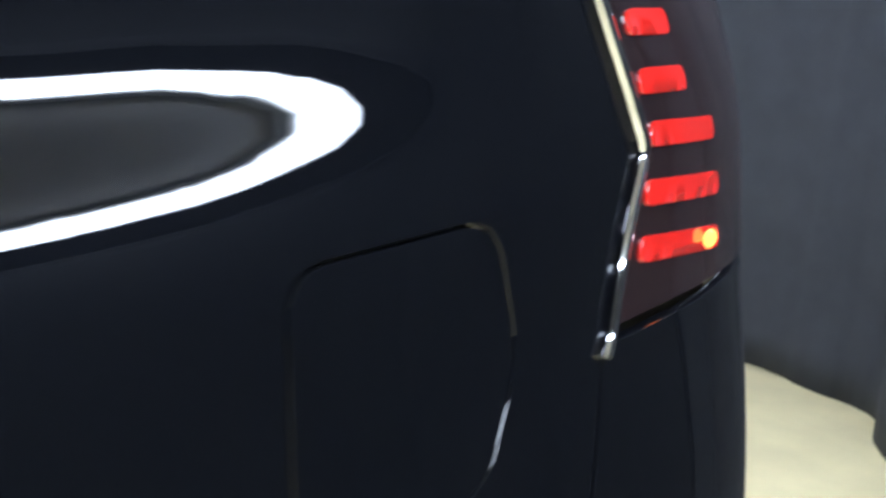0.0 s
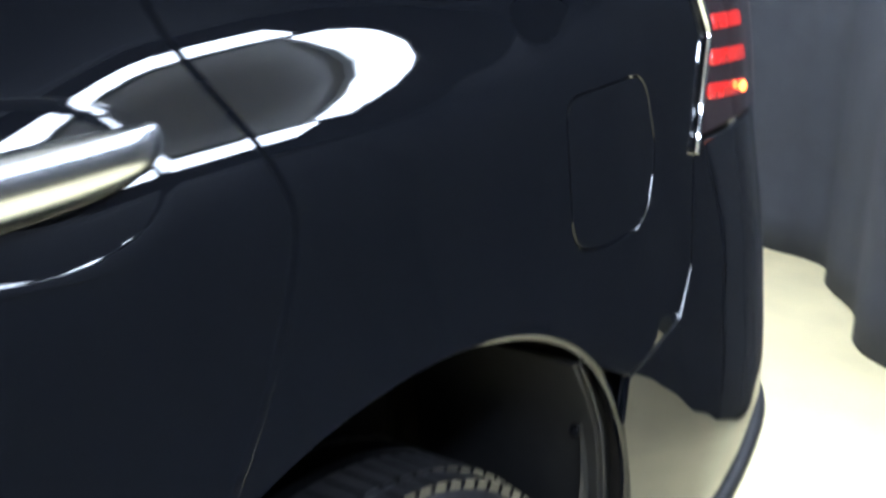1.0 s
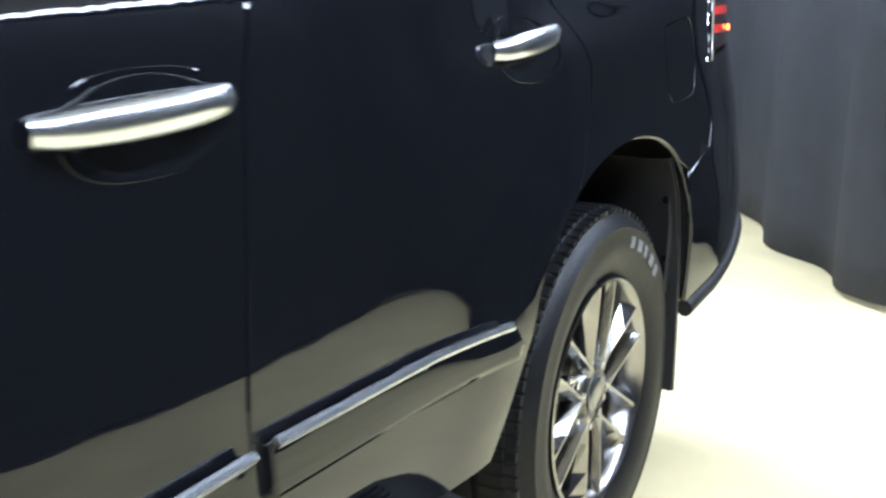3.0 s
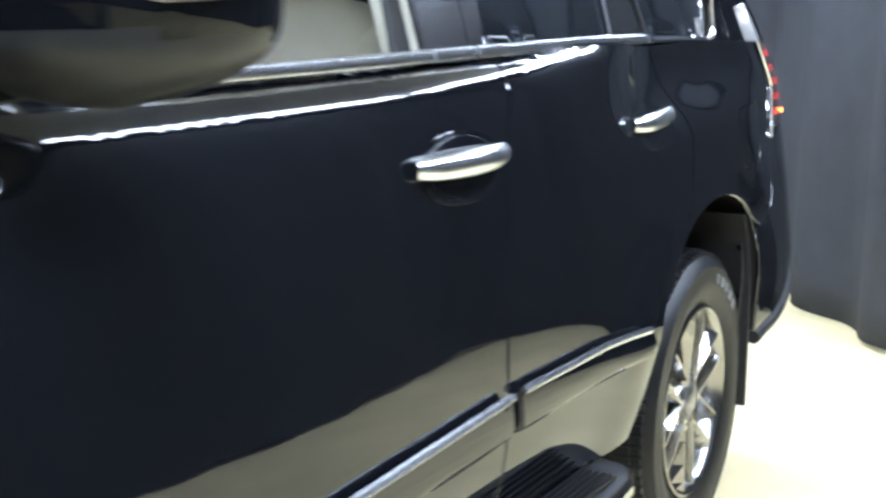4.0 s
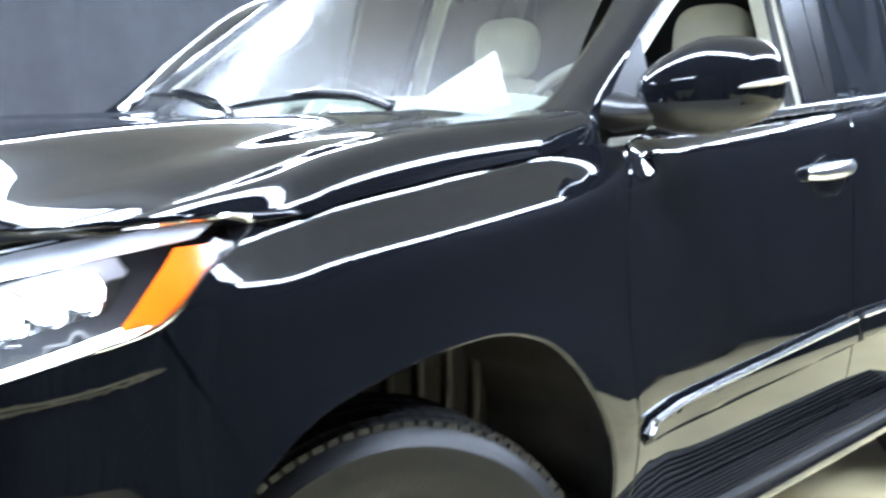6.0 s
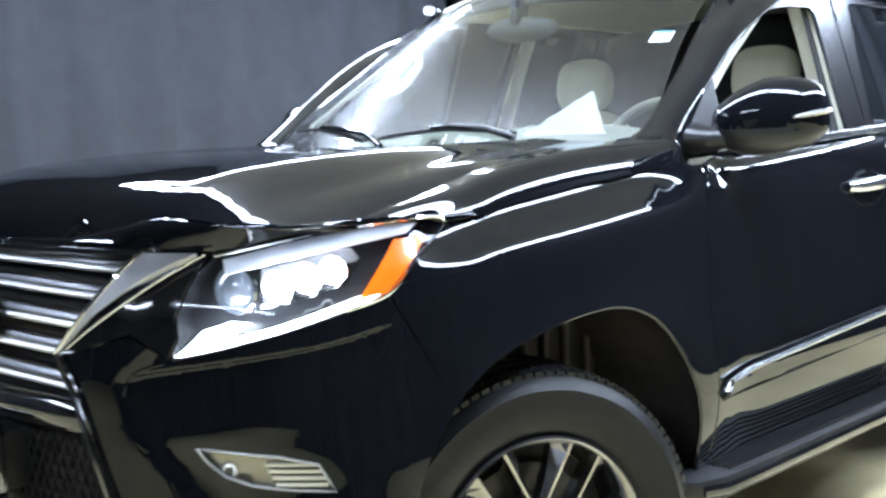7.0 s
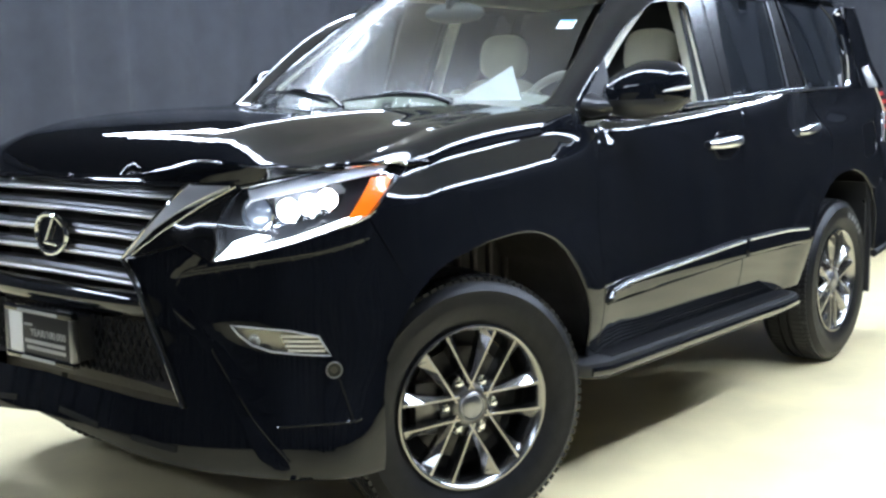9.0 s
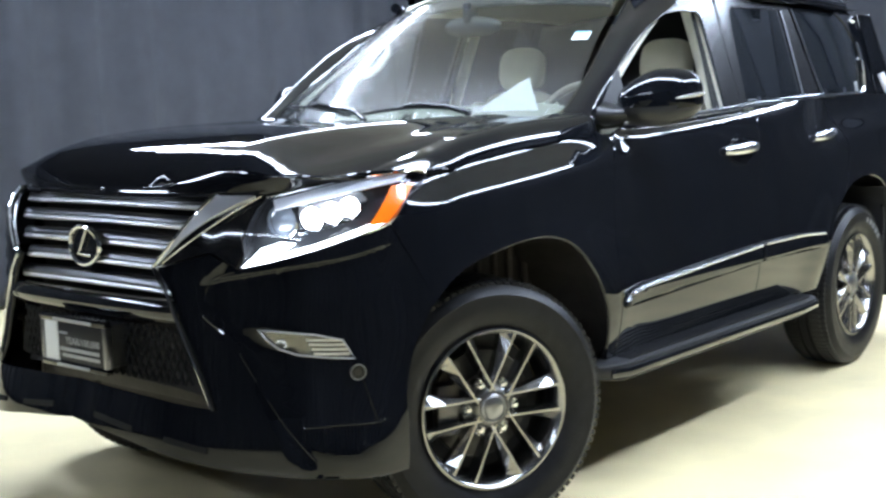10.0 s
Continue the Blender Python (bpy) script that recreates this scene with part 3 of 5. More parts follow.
# wheel arch outlines (s, z), front to back over the top
ARCH_F = [(-0.475, 0.36), (-0.465, 0.52), (-0.425, 0.66), (-0.355, 0.762), (-0.25, 0.832), (-0.12, 0.868), (0.03, 0.889), (0.17, 0.888), (0.29, 0.848), (0.39, 0.758), (0.452, 0.66), (0.484, 0.56), (0.505, 0.43)]
ARCH_R = [(2.27, 0.44), (2.29, 0.58), (2.335, 0.70), (2.40, 0.775), (2.50, 0.842), (2.62, 0.888), (2.76, 0.912), (2.88, 0.912), (2.99, 0.888), (3.08, 0.835), (3.14, 0.75), (3.165, 0.65), (3.17, 0.50)]


def round_off(pts, n=5):
    """The same run of points, drawn as a smooth curve."""
    out = []
    v = [Vector(p) for p in pts]
    for i in range(len(v) - 1):
        p0, p1, p2, p3 = v[max(i - 1, 0)], v[i], v[i + 1], v[min(i + 2, len(v) - 1)]
        for k in range(n):
            t = k / n
            out.append(tuple(0.5 * (2 * p1 + (p2 - p0) * t + (2 * p0 - 5 * p1 + 4 * p2 - p3) * t * t + (3 * p1 - p0 - 3 * p2 + p3) * t ** 3)))
    return out + [tuple(v[-1])]


SEAM_A = [(0.55, 0.43), (0.553, 0.56), (0.54, 0.75), (0.55, 0.95), (0.576, 1.09), (0.595, 1.14), (0.62, 1.175)]
SEAM_B = [(1.632, 0.43), (1.632, 0.57), (1.618, 0.71), (1.638, 0.92), (1.662, 1.10), (1.685, 1.17), (1.71, 1.243)]
SEAM_C = [(2.53, 0.86), (2.60, 0.95), (2.64, 1.05), (2.63, 1.10), (2.598, 1.16), (2.57, 1.21), (2.54, 1.275)]
GAP = 0.0019
SEAM_A, SEAM_B, SEAM_C = round_off(SEAM_A, 4), round_off(SEAM_B, 4), round_off(SEAM_C, 4)


def shift(line, d):
    return [(a + d, b) for a, b in line]


# front wing
top = [(s, WING_LOW(s) + 0.088) for s in (0.46, 0.30, 0.15, 0.0, -0.15, -0.285)]
wing = round_off(ARCH_F)[15:] + shift(SEAM_A, -GAP)[:-1] + [(0.605, 1.17), (0.53, 1.19)] + top + [(-0.300, 1.104), (-0.327, 1.091), (-0.409, 1.043), (-0.478, 0.984), (-0.43, 0.90)]
RIDGE = [(-0.40 + 0.022 * i, WING_LOW(-0.40 + 0.022 * i) + d) for i in range(46) for d in (-0.06, -0.045, -0.03, -0.018, -0.008, 0.002, 0.012, 0.022, 0.032, 0.042, 0.052, 0.062, 0.071, 0.079)]
patch("front_wing", wing, side, PAINT, car, step=0.022, extra=RIDGE, label="glossy black front wing")
# doors
front_door = shift(SEAM_A, GAP) + [(0.645, 1.19), (0.8, BELT(0.8)), (1.2, BELT(1.2))] + shift(SEAM_B, -GAP)[::-1]
rear_door = shift(SEAM_B, GAP) + [(2.0, BELT(2.0)), (2.3, BELT(2.3))] + shift(SEAM_C, -GAP)[::-1] + round_off(ARCH_R)[20::-1]
TOP = [(0.66 + 0.03 * i, BELT(0.66 + 0.03 * i) - d) for i in range(70) for d in (0.075, 0.058, 0.044, 0.032, 0.023, 0.016, 0.010)]
SHELF = [(1.9 + 0.022 * i, HAUNCH_MID(1.9 + 0.022 * i) + d) for i in range(60) for d in (-0.085, -0.072, -0.06, -0.05, -0.04, -0.03, -0.02, -0.01, 0.0, 0.01, 0.02, 0.03, 0.04, 0.05, 0.06, 0.075)]
patch("front_door", front_door, side, PAINT, car, step=0.026, extra=[p for p in TOP if p[0] < 1.72])
patch("rear_door", rear_door, side, PAINT, car, step=0.026, extra=[p for p in TOP if p[0] < 2.05] + SHELF)
for seam in (SEAM_A, SEAM_B, SEAM_C):
    for d in (-GAP - 0.0008, GAP + 0.0008):
        twin(bar("seam_edge", [side(a, b, -0.0016) for a, b in shift(seam, d)], 0.0024, PAINT, car, 6))
# rear quarter
FUEL = rounded([(3.045, 0.962), (3.042, 1.119), (3.222, 1.137), (3.247, 1.045), (3.21, 0.967), (3.11, 0.955)], 0.03)
LAMP_R = [(3.357, 1.046), (3.372, 1.095), (3.390, 1.135), (3.408, 1.172), (3.396, 1.205), (3.380, 1.245), (3.362, 1.298), (3.75, 1.298), (3.80, 1.18), (3.77, 1.07), (3.63, 1.064), (3.50, 1.056)]
quarter = round_off(ARCH_R)[20:46] + [(3.15, 0.805), (3.28, 0.845), (3.322, 0.90), (3.350, 1.035)] + LAMP_R[0:7] + [(2.9, BELT(2.9))] + shift(SEAM_C, GAP)[::-1]
patch("rear_quarter_panel", quarter, side, PAINT, car, holes=[FUEL], step=0.026, extra=SHELF)
fuel_in = [(p[0] * 0.965 + 3.145 * 0.035, p[1] * 0.965 + 1.045 * 0.035) for p in FUEL]
patch("fuel_flap", fuel_in, side, PAINT, car, step=0.022, mirror=False)
# rear bumper and tail
rb = [(3.153, 0.80), (3.285, 0.841), (3.327, 0.898), (3.353, 1.036), (3.50, 1.046), (3.63, 1.056), (3.77, 1.062), (3.92, 1.06), (S_TAIL - 0.02, 0.98), (S_TAIL - 0.02, 0.62), (3.75, 0.60), (3.60, 0.54), (3.45, 0.50), (3.172, 0.50), (3.168, 0.65), (3.143, 0.75)]
patch("rear_bumper", rb, side, PAINT, car, step=0.03)
tg = [(3.784, 1.062), (3.824, 1.18), (3.724, 1.30), (3.70, 1.70), (S_TAIL - 0.02, 1.72), (S_TAIL - 0.02, 0.99), (3.92, 1.06)]
patch("tailgate", tg, side, PAINT, car, step=0.05)

patch("joint_backing", [(3.12, 0.52), (3.10, 0.86), (3.25, 0.93), (3.40, 0.93), (3.40, 0.52)], lambda a, b, lift=0.0: side(a, b, lift - 0.035), TRIM_AND_SHADE, car, step=0.05, lip=0.0)

# bonnet
half = [(-0.742, 0.0), (-0.735, -0.2), (-0.715, -0.36), (-0.69, -0.47), (-0.662, -0.615), (-0.575, -0.71), (-0.452, -0.763), (-0.35, -0.812), (-0.27, -0.848), (-0.2, -0.860), (0.0, -0.864), (0.25, -0.864), (0.44, -0.862), (0.50, -0.858), (0.545, -0.835), (0.562, -0.79), (0.566, -0.74), (0.47, -0.5), (0.40, -0.25), (0.375, 0.0)]
bonnet = half + [(x, -y) for x, y in half[-2:0:-1]]
FLANGE = [(-0.6 + 0.015 * i, sg * (0.70 + 0.008 * k)) for i in range(78) for k in range(20) for sg in (-1, 1)]
patch("bonnet", bonnet, hood, PAINT, car, step=0.028, extra=FLANGE, mirror=False, label="glossy black bonnet with raised centre")

# rounded lip of the bonnet, down to the grille and the lamps
def nose_s(y):
    k = int(np.argmin(np.abs(PLAN[:, 0] - 0.0)))
    return float(np.interp(y, -PLAN[:k, 1], RUN[:k]))


brink = [((-0.742, 0.0), (S_NOSE, 1.066)), ((-0.740, 0.12), (nose_s(0.12), 1.066)), ((-0.732, 0.24), (nose_s(0.24), 1.066)), ((-0.715, 0.36), (nose_s(0.36), 1.067)),
         ((-0.69, 0.47), (nose_s(0.47), 1.068)), ((-0.662, 0.615), (-0.83, 1.064)), ((-0.575, 0.71), (-0.66, 1.088)), ((-0.452, 0.763), (-0.50, 1.105)), ((-0.35, 0.812), (-0.372, 1.115)),
         ((-0.29, 0.838), (-0.305, 1.108)), ((-0.22, 0.857), (-0.225, WING_LOW(-0.225) + 0.084))]
upper = [Vector(hood(x, -y, -0.002)) for (x, y), _ in brink]
lower = [Vector(side(sv, zv, -0.006)) for _, (sv, zv) in brink]
loft("bonnet_lip", [upper, [u.lerp(w, 0.5) + Vector((-0.006, -0.002, 0.008)) for u, w in zip(upper, lower)], lower], PAINT, car, "rounded glossy bonnet edge", sub=6)

# roof
edge = [(1.17, 0.0), (1.18, -0.25), (1.22, -0.45), (1.28, -0.60), (1.36, -0.665), (1.6, -0.69), (2.4, -0.695), (3.2, -0.675), (3.5, -0.62), (3.56, -0.3), (3.58, 0.0)]
patch("roof", edge + [(x, -y) for x, y in edge[-2:0:-1]], roof, PAINT, car, step=0.06, mirror=False)

# windscreen
ws = [(-0.73, -0.09), (-0.5, -0.045), (-0.25, -0.012), (0.0, 0.0), (0.25, -0.012), (0.5, -0.045), (0.73, -0.09), (0.70, 0.5), (0.69, 1.0), (0.0, 1.0), (-0.69, 1.0), (-0.70, 0.5)]
wind = patch("windscreen", ws, screen, GLASS, car, step=0.08, mirror=False, lip=0.005)[0]
wind.visible_shadow = False

# pillars and door frames
loft("front_pillar", [[(0.50, -0.66, 1.224), (0.565, -0.705, 1.258), (0.62, -0.712, 1.297), (0.80, -0.685, 1.42), (0.98, -0.648, 1.55), (1.27, -0.585, 1.735)],
                      [(0.49, -0.832, 1.208), (0.545, -0.818, 1.248), (0.60, -0.802, 1.287), (0.79, -0.775, 1.425), (1.0, -0.735, 1.567), (1.33, -0.672, 1.715)],
                      [(0.475, -0.873, 1.150), (0.545, -0.868, 1.168)] + [greenhouse(x, z, 0.012) for x, z in ((0.60, 1.232), (0.775, 1.395), (0.98, 1.527), (1.31, 1.655))]], PAINT, car)
frame_f = [(0.56, 1.215), (0.66, 1.31), (0.775, 1.41), (0.98, 1.54), (1.15, 1.615), (1.32, 1.668), (1.46, 1.688), (1.625, 1.694), (1.64, 1.245)]
hole_f = [(0.80, 1.222), (0.805, 1.405), (0.925, 1.487), (1.09, 1.580), (1.20, 1.612), (1.32, 1.628), (1.47, 1.634), (1.495, 1.62), (1.502, 1.45), (1.505, 1.252)]
patch("front_door_frame", frame_f, greenhouse, PILLAR, car, holes=[hole_f], step=0.03)
frame_r = [(1.65, 1.248), (1.635, 1.696), (2.05, 1.712), (2.455, 1.716), (2.50, 1.50), (2.562, 1.286)]
hole_r = [(1.697, 1.262), (1.72, 1.45), (1.752, 1.64), (1.79, 1.668), (2.365, 1.682), (2.368, 1.48), (2.362, 1.285)]
patch("rear_door_frame", frame_r, greenhouse, PILLAR, car, holes=[hole_r], step=0.03)
patch("rear_door_glass", hole_r, greenhouse, TINT, car, step=0.05, lift=-0.006)
frame_q = [(2.570, 1.286), (2.508, 1.50), (2.463, 1.717), (3.15, 1.742), (3.45, 1.70), (3.58, 1.50), (3.60, 1.30), (2.9, 1.30)]
hole_q = rounded([(2.60, 1.293), (2.545, 1.50), (2.497, 1.688), (3.06, 1.700), (3.20, 1.65), (3.295, 1.56), (3.30, 1.47), (3.26, 1.40), (3.18, 1.322), (3.09, 1.301)], 0.03)
patch("quarter_frame", frame_q, greenhouse, PAINT, car, holes=[hole_q], step=0.04)
patch("quarter_glass", hole_q, greenhouse, TINT, car, step=0.05, lift=-0.006)


def follow(fn, pts, lift, n=14):
    out = []
    for a, b in zip(pts, pts[1:]):
        out += [fn(a[0] + (b[0] - a[0]) * k / n, a[1] + (b[1] - a[1]) * k / n, lift) for k in range(n)]
    return out + [fn(pts[-1][0], pts[-1][1], lift)]


# thin bright seals behind the rear door glass, and the pillar between quarter window and tailgate
for line, r in (([(2.365, 1.678), (2.368, 1.48), (2.362, 1.285)], 0.003), ([(2.490, 1.69), (2.535, 1.50), (2.590, 1.293)], 0.0025)):
    twin(bar("glass_seal", follow(greenhouse, line, 0.002, 8), r, SATIN, car, 6, label="satin grey glass seal"))
heights = (1.29, 1.37, 1.46, 1.55, 1.64, 1.715)
fore = [Vector(greenhouse(3.50, z, 0.002)) for z in heights]
aft = [Vector(side(3.80, z)) for z in heights]
loft("rear_pillar", [fore, [a.lerp(b, 0.55) + Vector((0.025, -0.03, 0.0)) for a, b in zip(fore, aft)], aft], PAINT, car, "glossy black rear pillar")

# chrome waist trim
for a, b in ((0.80, 1.50), (1.505, 1.64), (1.65, 2.555)):
    o = bar("waist_trim", follow(greenhouse, [(a, BELT(a) + 0.005), ((a + b) / 2, BELT((a + b) / 2) + 0.005), (b, BELT(b) + 0.005)], 0.008), 0.011, BRIGHT, car, label="bright chrome strip", flatten=(0.7, 1.0))
    twin(o)
q = [(2.575, BELT(2.575) + 0.004), (2.9, 1.296), (3.08, 1.299), (3.15, 1.308), (3.19, 1.325), (3.265, 1.40), (3.305, 1.47), (3.302, 1.56)]
o = bar("quarter_trim", follow(greenhouse, q, 0.006, 6), 0.0095, CHROME, car, label="bright chrome strip")
twin(o)

# dark shell behind the panels
boxed("floor_pan", (0.48, 2.30, -0.83, 0.83, 0.36, 0.50), LINER, car)
loft("inner_skin", [[(0.53, -0.86, 0.42), (0.56, -0.86, 0.8), (0.56, -0.83, 1.18)], [(1.6, -0.86, 0.42), (1.6, -0.86, 0.8), (1.6, -0.82, 1.2)], [(2.30, -0.86, 0.42), (2.45, -0.86, 0.9), (2.6, -0.82, 1.24)]], TRIM_AND_SHADE, car)
boxed("chassis", (-0.5, 3.6, -0.5, 0.5, 0.28, 0.42), LINER, car, 0.03)
boxed("engine_bay", (-0.62, 0.40, -0.60, 0.60, 0.42, 0.98), LINER, car, 0.03)
boxed("boot_box", (2.55, 3.62, -0.56, 0.56, 0.42, 1.2), TRIM_AND_SHADE, car, 0.03)

# cowl, wipers, roof channel and rails
cowl = [[(0.50, -0.74, 1.180), (0.43, -0.5, 1.196), (0.375, -0.25, 1.210), (0.36, 0.0, 1.214), (0.375, 0.25, 1.210), (0.43, 0.5, 1.196), (0.50, 0.74, 1.180)],
        [(0.56, -0.735, 1.222), (0.48, -0.5, 1.218), (0.42, -0.25, 1.216), (0.40, 0.0, 1.216), (0.42, 0.25, 1.216), (0.48, 0.5, 1.218), (0.56, 0.735, 1.222)],
        [(0.565, -0.73, 1.245), (0.485, -0.5, 1.247), (0.425, -0.25, 1.246), (0.40, 0.0, 1.246), (0.425, 0.25, 1.246), (0.485, 0.5, 1.247), (0.565, 0.73, 1.245)]]
loft("cowl", cowl, PLASTIC, car, "black plastic cowl", mirror=False)
for y0, y1, pivot in ((0.66, 0.13, 0.02), (0.07, -0.40, -0.41)):
    root = bpy.data.objects.new("wiper", None)
    scene.collection.objects.link(root)
    root.parent = car
    rise = curve([(0.0, 0.026), (0.25, 0.050), (0.5, 0.060), (0.75, 0.045), (1.0, 0.016)])
    hold = y0 + (y1 - y0) * 0.5
    bar("blade", [screen(y0 + (y1 - y0) * k / 12, rise(k / 12), 0.004) for k in range(13)], [0.003] + [0.005] * 11 + [0.003], PLASTIC, root, 6, flatten=(0.7, 1.2))
    bar("arm", [screen(pivot, -0.022, 0.012), screen(pivot + 0.02, -0.008, 0.014), screen(pivot + 0.10, 0.034, 0.017), screen(hold - 0.03, 0.062, 0.015), screen(hold + 0.05, 0.064, 0.010)], [0.010, 0.011, 0.010, 0.008, 0.005], GLOSS, root, 10, label="gloss black wiper arm")
chan = [(1.20, -0.60, 1.728), (1.34, -0.69, 1.722), (1.6, -0.712, 1.728), (2.0, -0.715, 1.738), (2.6, -0.705, 1.738), (3.1, -0.69, 1.726)]
twin(bar("roof_channel", chan, 0.022, PAINT, car, 12))
twin(bar("roof_rail", [(1.55, -0.62, 1.80), (1.68, -0.635, 1.862), (2.2, -0.64, 1.878), (2.9, -0.635, 1.868), (3.25, -0.615, 1.845), (3.36, -0.60, 1.79)], 0.018, SATIN, car, 10, label="satin silver roof rail"))


# ---- nose: bumper, grille, headlamps, fog lamps, plate ----
FOLD = curve([(0.30, -0.68), (0.40, -0.77), (0.50, -0.822), (0.60, -0.868), (0.67, -0.912), (0.712, -0.953), (0.76, -0.99), (0.83, -1.011), (0.86, -0.985), (0.95, -0.90)])


LEDGE = curve([(-1.06, 0.83), (-1.0, 0.841), (-0.84, 0.865), (-0.686, 0.885), (-0.607, 0.896), (-0.524, 0.914), (-0.45, 0.935)])


def fascia(s, z, lift=0.0):
    """The bumper's skin: raised arms beside the grille, a ledge under the lamp, a sunken pocket round the fog lamp and a lip below."""
    drop = LEDGE(s) - z
    lift -= 0.009 * smooth(-0.005, 0.003, drop) * smooth(0.13, 0.003, drop) * smooth(-1.03, -0.97, s) * smooth(-0.46, -0.54, s)
    arm = 1 - smooth(FOLD(z) - 0.03, FOLD(z) + 0.03, s)
    pocket = smooth(0.45, 0.51, z) * smooth(0.73 - 0.10 * max(0.0, s + 0.867), 0.66 - 0.10 * max(0.0, s + 0.867), z) * smooth(FOLD(z) - 0.01, FOLD(z) + 0.07, s)
    pocket *= smooth(-0.50 - 0.33 * (z - 0.46), -0.60 - 0.33 * (z - 0.46), s)
    return side(s, z, lift + 0.007 * arm - 0.002 * pocket)


HEAD = [(-0.845, 1.060), (-0.692, 1.084), (-0.51, 1.104), (-0.351, 1.117), (-0.31, 1.108), (-0.328, 1.088), (-0.406, 1.043), (-0.478, 0.984), (-0.568, 0.957), (-0.699, 0.922),
        (-0.826, 0.893), (-0.914, 0.876), (-0.90, 0.914), (-0.907, 0.951), (-0.89, 0.994), (-0.873, 1.03)]
GRILLE = [(-1.006, 1.066), (-1.069, 0.995), (-1.135, 0.922), (-1.181, 0.875), (-1.133, 0.815), (-1.076, 0.696), (-0.981, 0.505)]
MID = S_NOSE + 0.001
FOG = [(-0.867, 0.715), (-0.709, 0.700), (-0.636, 0.683), (-0.604, 0.632), (-0.695, 0.640), (-0.76, 0.648), (-0.81, 0.664), (-0.845, 0.69)]

body = GRILLE[3:] + [(-1.2, 0.522), (MID, 0.535), (MID, 0.425), (-1.25, 0.395), (-0.97, 0.352), (-0.74, 0.328), (-0.55, 0.312), (-0.465, 0.315)] + round_off(ARCH_F)[5:16]
body += [(-0.433, 0.897), (-0.482, 0.980), (-0.568, 0.953), (-0.699, 0.918), (-0.826, 0.889), (-0.918, 0.871), (-1.0, 0.915), (-1.15, 0.878)]
STEPS = [(-1.03 + 0.012 * i, LEDGE(-1.03 + 0.012 * i) - d) for i in range(48) for d in (-0.008, -0.004, 0.0, 0.004, 0.010, 0.018, 0.027, 0.037, 0.048, 0.060, 0.072)]
patch("front_bumper", body, fascia, PAINT, car, holes=[FOG], step=0.015, extra=STEPS, label="glossy black front bumper")
# creases of the bumper
for pts, r in (([(-0.915, 0.655), (-0.903, 0.632), (-0.856, 0.559), (-0.802, 0.479), (-0.738, 0.398), (-0.715, 0.372)], 0.0030), ([(-0.745, 0.459), (-0.736, 0.461), (-0.657, 0.464), (-0.554, 0.463), (-0.535, 0.470)], 0.0034),
               ([(-0.585, 0.575), (-0.572, 0.53), (-0.556, 0.466)], 0.0026), ([(-0.93, 0.868), (-0.97, 0.858), (-1.001, 0.842), (-1.014, 0.818), (-1.018, 0.79)], 0.0034), ([(-1.021, 0.752), (-0.99, 0.727), (-0.962, 0.706)], 0.0036)):
    twin(bar("bumper_crease", [fascia(a, b, 0.0005) for a, b in round_off(pts, 6)], r, PAINT, car, 8))
# slots in the lower lip: raised patches with their inner shade as colour
for a, b in ((-1.42, -1.25), (-1.13, -1.0)):
    mid = curve([(-1.45, 0.452), (-1.25, 0.430), (-1.12, 0.418), (-0.98, 0.396)])
    slot = [(a + (b - a) * k / 6, mid(a + (b - a) * k / 6) - 0.008) for k in range(7)] + [(b + (a - b) * k / 6, mid(b + (a - b) * k / 6) + 0.008) for k in range(7)]
    patch("slot_shade", slot, fascia, RECESS, car, step=0.012, lift=0.004, lip=0.004)
# wedge above the waist of the grille, and its bright edge
patch("grille_surround", [(-1.003, 1.068), (-1.066, 0.997), (-1.132, 0.924), (-1.176, 0.880), (-1.148, 0.884), (-1.0, 0.921), (-0.922, 0.878), (-0.905, 0.914), (-0.911, 0.951), (-0.895, 0.994), (-0.878, 1.032), (-0.852, 1.064)],
      lambda s, z, lift=0.0: side(s, z, lift + 0.004 + 0.014 * smooth(-0.96, -1.03, s)), GLOSS, car, step=0.02)
for pts, r in (([(-1.003, 1.07), (-1.069, 0.998), (-1.135, 0.925), (-1.183, 0.875), (-1.135, 0.815), (-1.078, 0.696), (-0.983, 0.505)], 0.006), ([(-0.862, 1.064), (-0.93, 1.028), (-1.07, 0.942), (-1.15, 0.888)], 0.0025)):
    twin(bar("spindle_trim", follow(side, pts, 0.018, 6), r, CHROME, car, label="bright chrome edge"))


patch("grille_frame", [(-1.006, 1.066), (-1.069, 0.995), (-1.135, 0.922), (-1.176, 0.880), (-1.160, 0.888), (-1.085, 0.953), (-1.0, 1.010), (-0.93, 1.046), (-0.88, 1.066)],
      lambda s, z, lift=0.0: side(s, z, lift + 0.021), SILVER, car, step=0.012, lip=0.014, label="satin silver grille frame")


def across(fn):
    """A run over the whole nose from a half given by s and z."""
    near = fn
    return near + [(x, -y, z) for x, y, z in near[::-1]]


